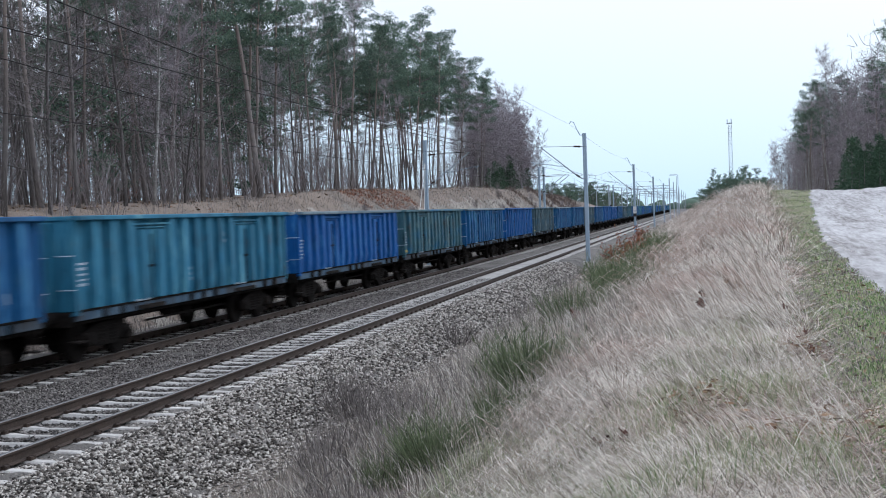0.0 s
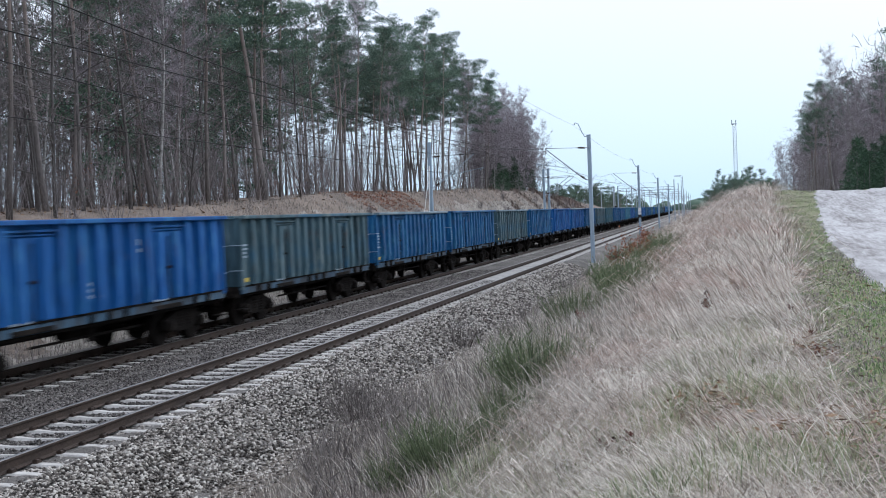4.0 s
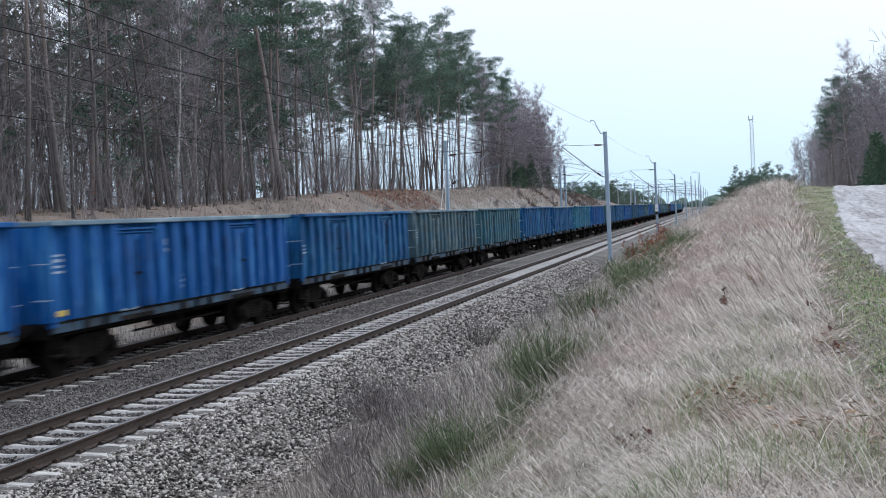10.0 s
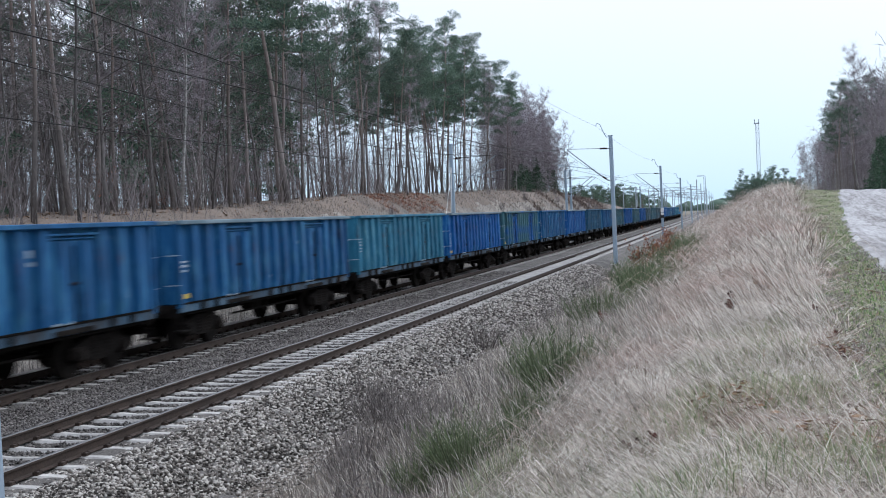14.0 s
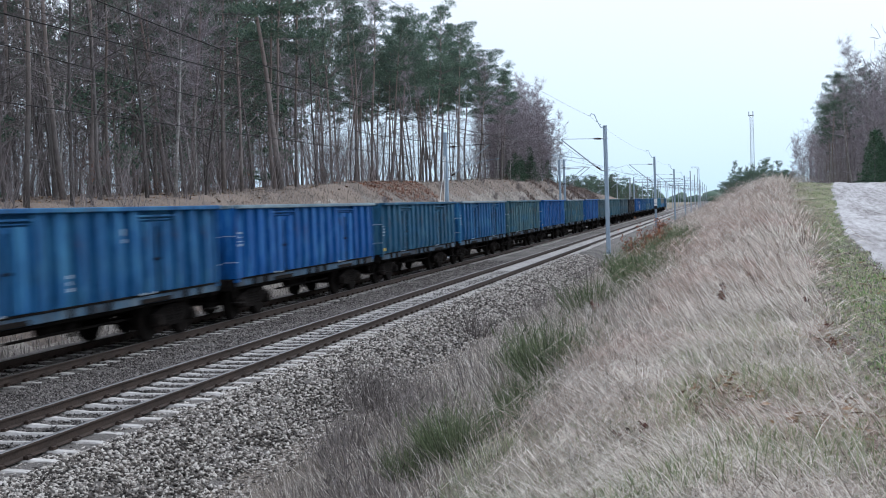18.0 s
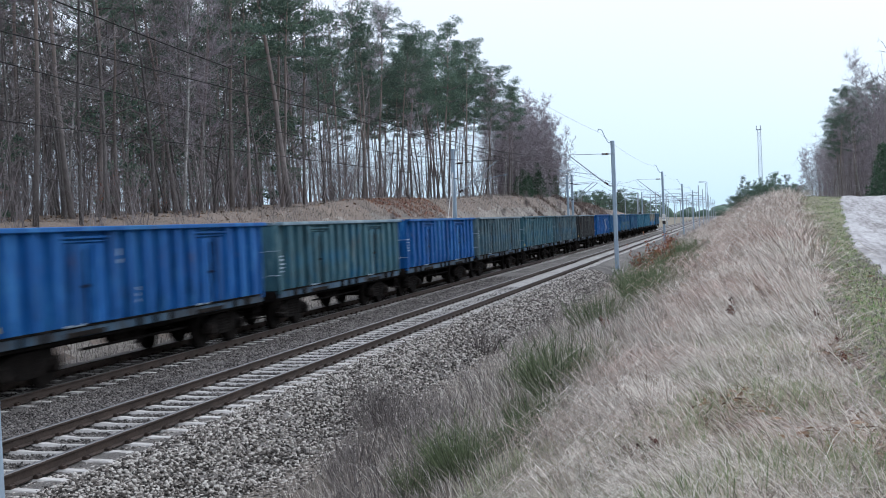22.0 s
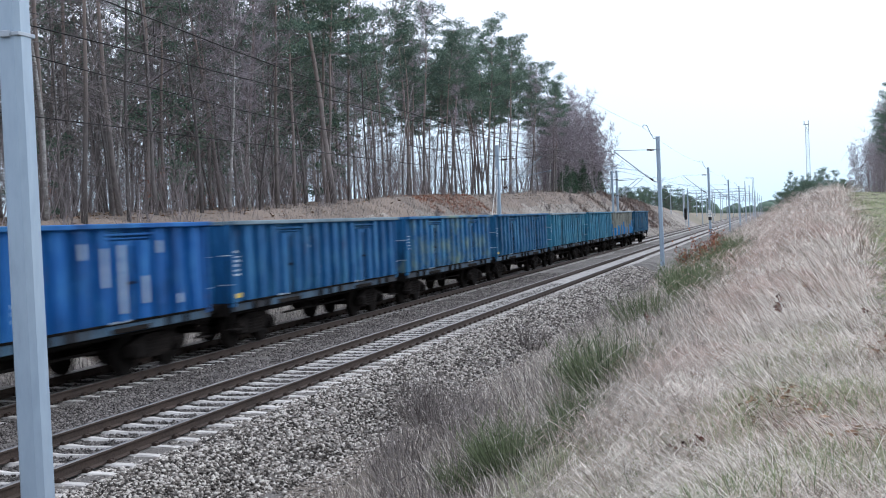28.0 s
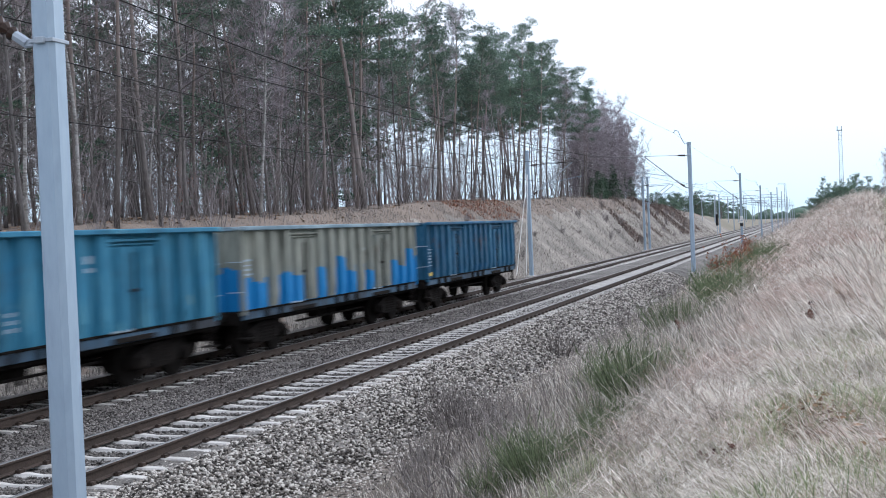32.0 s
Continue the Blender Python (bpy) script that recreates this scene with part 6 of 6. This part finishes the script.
    # grey weeds of the ditch beside the ballast
    P = sow(115000, 7.5, 110, lambda y: 3.25 + 0 * y, lambda y: foot_x(y) + 0.8, lambda x, y: np.clip((x - 3.2) / 0.8, 0.3, 1) * (0.3 + 0.7 * patchy(x, y, 1.1, 6.0)) * open_round(x, y))
    n = len(P)
    d = np.hypot(P[:, 0] - 9.6, P[:, 1])
    h = rng.uniform(0.3, 0.8, n) * np.clip((P[:, 0] - 3.0) / 2.4, 0.12, 1) * np.clip(0.4 + (P[:, 1] - 8) / 22, 0.4, 1)
    ang = rng.uniform(0, 6.28, n)
    ang = np.where(rng.random(n) < 0.5, np.pi + rng.normal(0, 0.6, n), ang)
    lean = np.stack([np.cos(ang), np.sin(ang)], -1) * (h * rng.uniform(0.1, 0.8, n))[:, None]
    h = np.maximum(h, 0.07)
    pick = rng.random(n) < 0.62
    w = np.clip(0.0006 + 0.00016 * d, 0.0014, 0.008) * rng.uniform(0.6, 1.3, n)
    blades("ditch_weeds", P[pick], h[pick], lean[pick], w[pick], M["weed_grey"], "thin grey-brown withered weeds along the ballast", "weeds", 0.2, False)
    blades("ditch_grass", P[~pick], h[~pick], lean[~pick], w[~pick], M["straw"], "pale dry grass along the ballast", "grass", 0.3, False)
    # weeds at the bank's foot, seen under the wagons; dark colour imitates shade there
    P = sow(16000, 14, 75, lambda y: -10.5 + 0 * y, lambda y: -6.7 + 0 * y, lambda x, y: 0.4 + 0.6 * patchy(x, y, 0.9, 12.0))
    n = len(P)
    h = rng.uniform(0.12, 0.5, n)
    ang = rng.uniform(0, 6.28, n)
    lean = np.stack([np.cos(ang), np.sin(ang)], -1) * (h * rng.uniform(0.1, 0.7, n))[:, None]
    blades("bank_weeds", P, h, lean, rng.uniform(0.005, 0.011, n), M["dead_weed"], "withered weeds along the far side of the tracks, coloured dark for the shade there", "weeds", 0.3, False)
    # short trodden grass round the standpoint
    u = rng.random((42000, 2))
    x, y = 6.6 + 5.4 * u[:, 0], -8 + 12.8 * u[:, 1]
    P = np.stack([x, y, ground_z(x, y) - 0.02], -1)
    n = len(P)
    h = rng.uniform(0.05, 0.22, n)
    ang = rng.uniform(0, 6.28, n)
    lean = np.stack([np.cos(ang), np.sin(ang)], -1) * (h * rng.uniform(0.3, 1.2, n))[:, None]
    for sel, mt in ((u[:, 0] + rng.normal(0, 0.1, n) < 0.72, "straw"), (u[:, 0] + rng.normal(0, 0.1, n) >= 0.72, "green")):
        blades("trodden_grass", P[sel], h[sel], lean[sel], rng.uniform(0.002, 0.005, sel.sum()), M[mt], "short trodden grass at the top of the slope", "grass", 0.45, False)
    # the bank across the tracks and the floor of the wood
    P = sow(85000, 16, 260, lambda y: -16.5 + 0 * y, lambda y: -7.9 + 0 * y, lambda x, y: (0.3 + 0.7 * patchy(x, y, 0.35, 7.0)) * np.where(y < 56, 0.12, 1.0))
    n = len(P)
    h = rng.uniform(0.08, 0.34, n)
    ang = rng.uniform(0, 6.28, n)
    lean = np.stack([np.cos(ang), np.sin(ang)], -1) * (h * rng.uniform(0.2, 1.0, n))[:, None]
    blades("bank_grass", P, h, lean, np.clip(0.00013 * P[:, 1], 0.006, 0.02), M["weed_grey"], "dry greyish grass on the bank of the cutting", "grass", 0.45, False)
    P = sow(14000, 140, 232, lambda y: -15.8 + 0 * y, lambda y: -9.5 + 0 * y, lambda x, y: patchy(x, y, 0.22, 3.0) > 0.5)
    n = len(P)
    h = rng.uniform(0.2, 0.75, n)
    ang = rng.uniform(0, 6.28, n)
    lean = np.stack([np.cos(ang), np.sin(ang)], -1) * (h * rng.uniform(0.2, 0.9, n))[:, None]
    blades("bank_brush", P, h, lean, rng.uniform(0.015, 0.03, n), M["straw_dark"], "patches of brown heather on the bank of the cutting", "brush", 0.3, False)
    P = sow(9000, 82, 99, lambda y: -17.5 + 0 * y, lambda y: -13.2 + 0 * y, lambda x, y: patchy(x, y, 0.5, 8.0) > 0.35)
    n = len(P)
    h = rng.uniform(0.02, 0.12, n)
    ang = rng.uniform(0, 6.28, n)
    lean = np.stack([np.cos(ang), np.sin(ang)], -1) * rng.uniform(0.08, 0.3, n)[:, None]
    blades("bracken", P, h, lean, rng.uniform(0.015, 0.04, n), M["leaf_red"], "withered red-brown bracken at the edge of the wood", "bracken", 0.45, False)


slope_grass()


def leaf_litter():
    n = 4500
    y = rng.uniform(30, 150, n)
    x = rng.uniform(-30, -14.5, n)
    n2 = 3300
    k = rng.integers(0, len(MATS), 2400)
    m = np.array(MATS)[k]
    x = np.concatenate([x, rng.uniform(10.2, 12.6, 900), m[:, 0] + rng.normal(0, 0.5, 2400) * m[:, 2]])
    y = np.concatenate([y, rng.uniform(8, 35, 900), m[:, 1] + rng.normal(0, 0.8, 2400) * m[:, 2]])
    P = np.stack([x, y, ground_z(x, y) + 0.03], -1)
    P[-2400:, 2] += rng.uniform(0, 0.16, 2400)
    s = np.concatenate([rng.uniform(0.05, 0.12, n), rng.uniform(0.025, 0.05, 900), rng.uniform(0.010, 0.026, 2400)])[:, None]
    a = rng.normal(0, 1, (len(x), 3))
    b = rng.normal(0, 1, (len(x), 3))
    a[:, 2] *= 0.3
    b[:, 2] *= 0.3
    v = np.stack([P - a * s, P + b * s * 0.6, P + a * s, P - b * s * 0.6], 1)
    o = (np.arange(len(x)) * 4)[:, None]
    solid("fallen_leaves", fast_mesh("fallen_leaves", v, [np.concatenate([o, o + 1, o + 2, o + 3], 1)], M["leaf_dry"]), None, "fallen brown leaves on the ground", "leaves", kind="stuff")


leaf_litter()


def broom(seed, h, wide, stems, mat, label, category="shrub"):
    """An evergreen broom bush: many thin upright green shoots."""
    r = np.random.default_rng(seed)
    n = stems
    a, q = r.uniform(0, 6.28, n), np.sqrt(r.random(n))
    P = np.stack([np.cos(a) * q * wide * 0.45, np.sin(a) * q * wide * 0.45, np.full(n, -0.05)], -1)
    hh = h * r.uniform(0.45, 1.0, n) * (1 - 0.3 * q)
    tip = P + np.stack([np.cos(a) * q * wide * 0.5 + r.normal(0, 0.1, n), np.sin(a) * q * wide * 0.5 + r.normal(0, 0.1, n), hh], -1)
    mid = (P + tip) / 2 + r.normal(0, 0.03, (n, 3))
    sd = r.uniform(0, 6.28, n)
    s = np.stack([np.cos(sd), np.sin(sd), 0 * sd], -1) * 0.0075
    v = np.stack([P - s, P + s, mid - s * 0.8, mid + s * 0.8, tip], 1)
    o = (np.arange(n) * 5)[:, None]
    qd = [np.concatenate([o, o + 1, o + 3, o + 2], 1)]
    td = [np.concatenate([o + 2, o + 3, o + 4], 1)]
    # short side shoots
    k = n * 3
    i = r.integers(0, n, k)
    u = r.uniform(0.3, 1.0, k)[:, None]
    b0 = np.where(u < 0.5, P[i] + (mid[i] - P[i]) * u * 2, mid[i] + (tip[i] - mid[i]) * (u * 2 - 1))
    e = b0 + r.normal(0, 0.055, (k, 3)) + np.array([0, 0, 0.12]) * r.uniform(0.5, 1.4, (k, 1))
    sk = r.normal(0, 0.0045, (k, 3))
    o2 = (5 * n + np.arange(k) * 3)[:, None]
    td.append(np.concatenate([o2, o2 + 1, o2 + 2], 1))
    vv = np.concatenate([v.reshape(-1, 3), np.stack([b0 - sk, b0 + sk, e], 1).reshape(-1, 3)])
    t = thing("broom_bush" if mat is M["broom"] else "dead_weed", (0, 0, -500), label, category, "shrubs on the slope")
    part("foliage", fast_mesh("foliage", vv, [qd[0], np.concatenate(td)], mat), None, t)
    return t


def dock(seed, label, leaves=96, h=0.60, size=0.06):
    """A withered plant with curled brown leaves."""
    r = random.Random(seed)
    t = thing("withered_plant", (0, 0, -500), label, "plant", "withered plants")
    st = Build().tube([(0, 0, -0.75), (0, 0, 0)], 0.007, 4)
    lf = Build()
    for i in range(4):
        p = wander(r, (0, 0, -0.03), (r.uniform(-0.4, 0.4), r.uniform(-0.4, 0.4), 1), h * r.uniform(0.6, 1), 4, 0.15)
        st.tube(p, [0.006, 0.005, 0.004, 0.003, 0.002], 4, False)
        for j in range(leaves // 4):
            c = along(p, r.uniform(0.6, 1.0))
            x = Vector((r.uniform(-1, 1), r.uniform(-1, 1), r.uniform(-0.6, 0.5))).normalized()
            y = x.cross(Vector((r.uniform(-1, 1), r.uniform(-1, 1), r.uniform(-1, 1)))).normalized()
            z = x.cross(y)
            k = size * r.uniform(0.6, 1.2)
            lf.add([tuple(c), tuple(c + x * k * 0.6 + y * k * 0.5 + z * k * 0.2), tuple(c + x * k * 1.5 - z * k * 0.25), tuple(c + x * k * 0.6 - y * k * 0.5 + z * k * 0.2), tuple(c + x * k * 0.7)],
                   [(0, 1, 4), (1, 2, 4), (2, 3, 4), (3, 0, 4)])
    part("stalk", st, M["weed_grey"], t)
    tagged(part("leaves", lf, M["leaf_dark"], t, "curled red-brown leaves"), kind="stuff")
    return t


brooms = [broom(200 + i, 1.25 + 0.12 * i, 1.0 + 0.15 * i, 330 + 40 * i, M["broom"], "green broom bush with thin upright shoots in dry grass") for i in range(3)]
deads = [broom(210 + i, 0.85 + 0.2 * i, 0.7, 85, M["dead_weed"], "thin dark withered weed stalks beside the ballast", "weeds") for i in range(3)]
leafy = bush("sapling", 97, 1.5, 7, M["dead_weed"], "young oak with dark red withered leaves on the slope", M["leaf_red"], 6)
docks = [dock(220 + i, "withered plant with curled red-brown leaves") for i in range(3)]


def slope_plants():
    r = random.Random(21)
    for x, y, s, k in BROOM:
        plant(brooms[k], x, y, s * (1.08 if y < 24 else 1.25), sink=-0.10 if y < 24 else -0.32)
    for x, y, s in DEAD:
        plant(r.choice(deads), x, y, s * 1.2, sink=0.0)
    for x, y, s in DOCK:
        plant(r.choice(docks), x, y, s * (1.05 if y > 10 else 1.3), sink=-0.36 if x < 8.5 else 0.04 if y < 10 else -0.05)
    for i in range(40):
        y = 9 * (75 / 9) ** r.random()
        plant(r.choice(deads), r.uniform(4.4, 7.2), y, r.uniform(0.5, 1.0), sink=0.0)
    for x, y, s in SAPLING:
        plant(leafy, x, y, s * 1.3, sink=-0.18)


DEAD = [
    (3.2, 20.75, 0.8),
    (3.69, 19.89, 0.85),
    (3.89, 20.21, 0.9),
    (2.59, 22.04, 0.8),
    (4.84, 44.42, 1.0),
    (4.57, 51.64, 1.0),
    (4.85, 53.99, 1.0),
    (5.26, 37.06, 0.9),
    (3.13, 31.55, 0.9),
    (4.36, 37.12, 0.9),
    (5.03, 29.26, 0.8),
    (5.37, 16.73, 0.8),
    (5.81, 18.78, 0.8),
]
DOCK = [
    (7.31, 22.7, 0.62),
    (7.25, 22.9, 0.5),
    (7.40, 22.6, 0.5),
    (9.66, 18.46, 0.55),
    (9.62, 18.3, 0.45),
    (9.41, 20.4, 0.35),
    (8.96, 8.19, 0.42),
    (9.01, 8.04, 0.36),
    (8.91, 8.28, 0.3),
    (10.70, 12.81, 0.3),
    (10.80, 14.6, 0.25),
    (10.72, 16.84, 0.3),
]
SAPLING = [
    (6.8, 41.3, 0.62),
    (7.0, 41.2, 0.7),
    (7.25, 41.5, 0.75),
    (7.5, 42.6, 0.8),
    (6.9, 62.0, 0.6),
]
slope_plants()
for ob in brooms + deads + docks + [leafy]:
    for o in (*ob.children_recursive, ob):
        bpy.data.objects.remove(o)


# ---- pieces of the track: stones and sleepers ----
def stones(name, n, x0, x1, y0, y1, size, mat, label, zf):
    u = rng.random(n)
    y = y0 * (y1 / y0) ** u
    x = rng.uniform(x0, x1, n)
    z = zf(x)
    s = rng.uniform(0.6, 1.25, n) * size * (1 + 0.012 * np.maximum(y - 14, 0))
    base = np.array([(1, 0, 0), (-1, 0, 0), (0, 1, 0), (0, -1, 0), (0, 0, 1), (0, 0, -1)], float)
    v = base[None] * rng.uniform(0.55, 1.15, (n, 6, 1)) + rng.normal(0, 0.2, (n, 6, 3))
    q = rng.normal(0, 1, (n, 4))
    q /= np.linalg.norm(q, axis=1)[:, None]
    w_, a, b, c = q.T
    R = np.stack([np.stack([1 - 2 * (b * b + c * c), 2 * (a * b - c * w_), 2 * (a * c + b * w_)], -1), np.stack([2 * (a * b + c * w_), 1 - 2 * (a * a + c * c), 2 * (b * c - a * w_)], -1),
                  np.stack([2 * (a * c - b * w_), 2 * (b * c + a * w_), 1 - 2 * (a * a + b * b)], -1)], 1)
    v = np.einsum("nij,nkj->nki", R, v) * s[:, None, None]
    v[:, :, 2] *= 0.8
    v += np.stack([x, y, z + s * 0.25], -1)[:, None]
    f = np.array([(0, 2, 4), (2, 1, 4), (1, 3, 4), (3, 0, 4), (2, 0, 5), (1, 2, 5), (3, 1, 5), (0, 3, 5)])
    faces = (f[None] + (np.arange(n) * 6)[:, None, None]).reshape(-1, 3)
    solid(name, fast_mesh(name, v, [faces], mat), None, label, "gravel", kind="stuff")


def bed_z(x):
    return np.interp(x, [p[0] for p in bed], [p[1] for p in bed])


stones("ballast_stones", 55000, 0.84, 3.75, 10.5, 70, 0.036, M["stone"], "loose pale crushed stones on the ballast shoulder", lambda x: np.maximum(bed_z(x) - np.where(x < 1.32, 0.022, 0.0), -0.70))
stones("ballast_stones", 19000, -0.66, 0.66, 11, 55, 0.030, M["stone_mid"], "grey crushed stones between the rails", lambda x: bed_z(x) + 0.008)
stones("ballast_stones", 32000, -3.0, -0.84, 12, 65, 0.031, M["stone_dark"], "dark grey crushed stones between the tracks", lambda x: bed_z(x) - np.where(x > -1.32, 0.022, 0.0))
# the shade beneath the wagons is part of these oily stones' colour
stones("ballast_stones", 22000, -5.6, -2.95, 15, 62, 0.030, M["stone_oily_shaded"], "crushed stones under the far track, dark with oil and painted-in shade of the train", lambda x: bed_z(x) - 0.015)

for tx, (tr, first) in track.items():
    for i in range(190):
        o = part("sleeper", SLEEPER_ME, None, tr)
        o.location = (rng.normal(0, 0.008), first + 0.6 * i + rng.normal(0, 0.008), rng.normal(0, 0.003))
    more = []
    base = np.array([v.co for v in SLEEPER_ME.vertices])
    tri = [tuple(p.vertices) for p in SLEEPER_ME.polygons]
    b = Build()
    for i in range(190, 900):
        b.add([(x, y + first + 0.6 * i, z) for x, y, z in base.tolist()], tri)
    tagged(part("far_sleepers", b, M["concrete"], tr), kind="stuff")


# ---- what moves: the train rolls past towards the camera ----
def motions():
    for k, car in enumerate(CARS):
        walk(car, [(t, pose(FAR, tail_y(t) - 14.04 * k - LONG / 2, 0)) for t in range(0, 33, 4)])


motions()
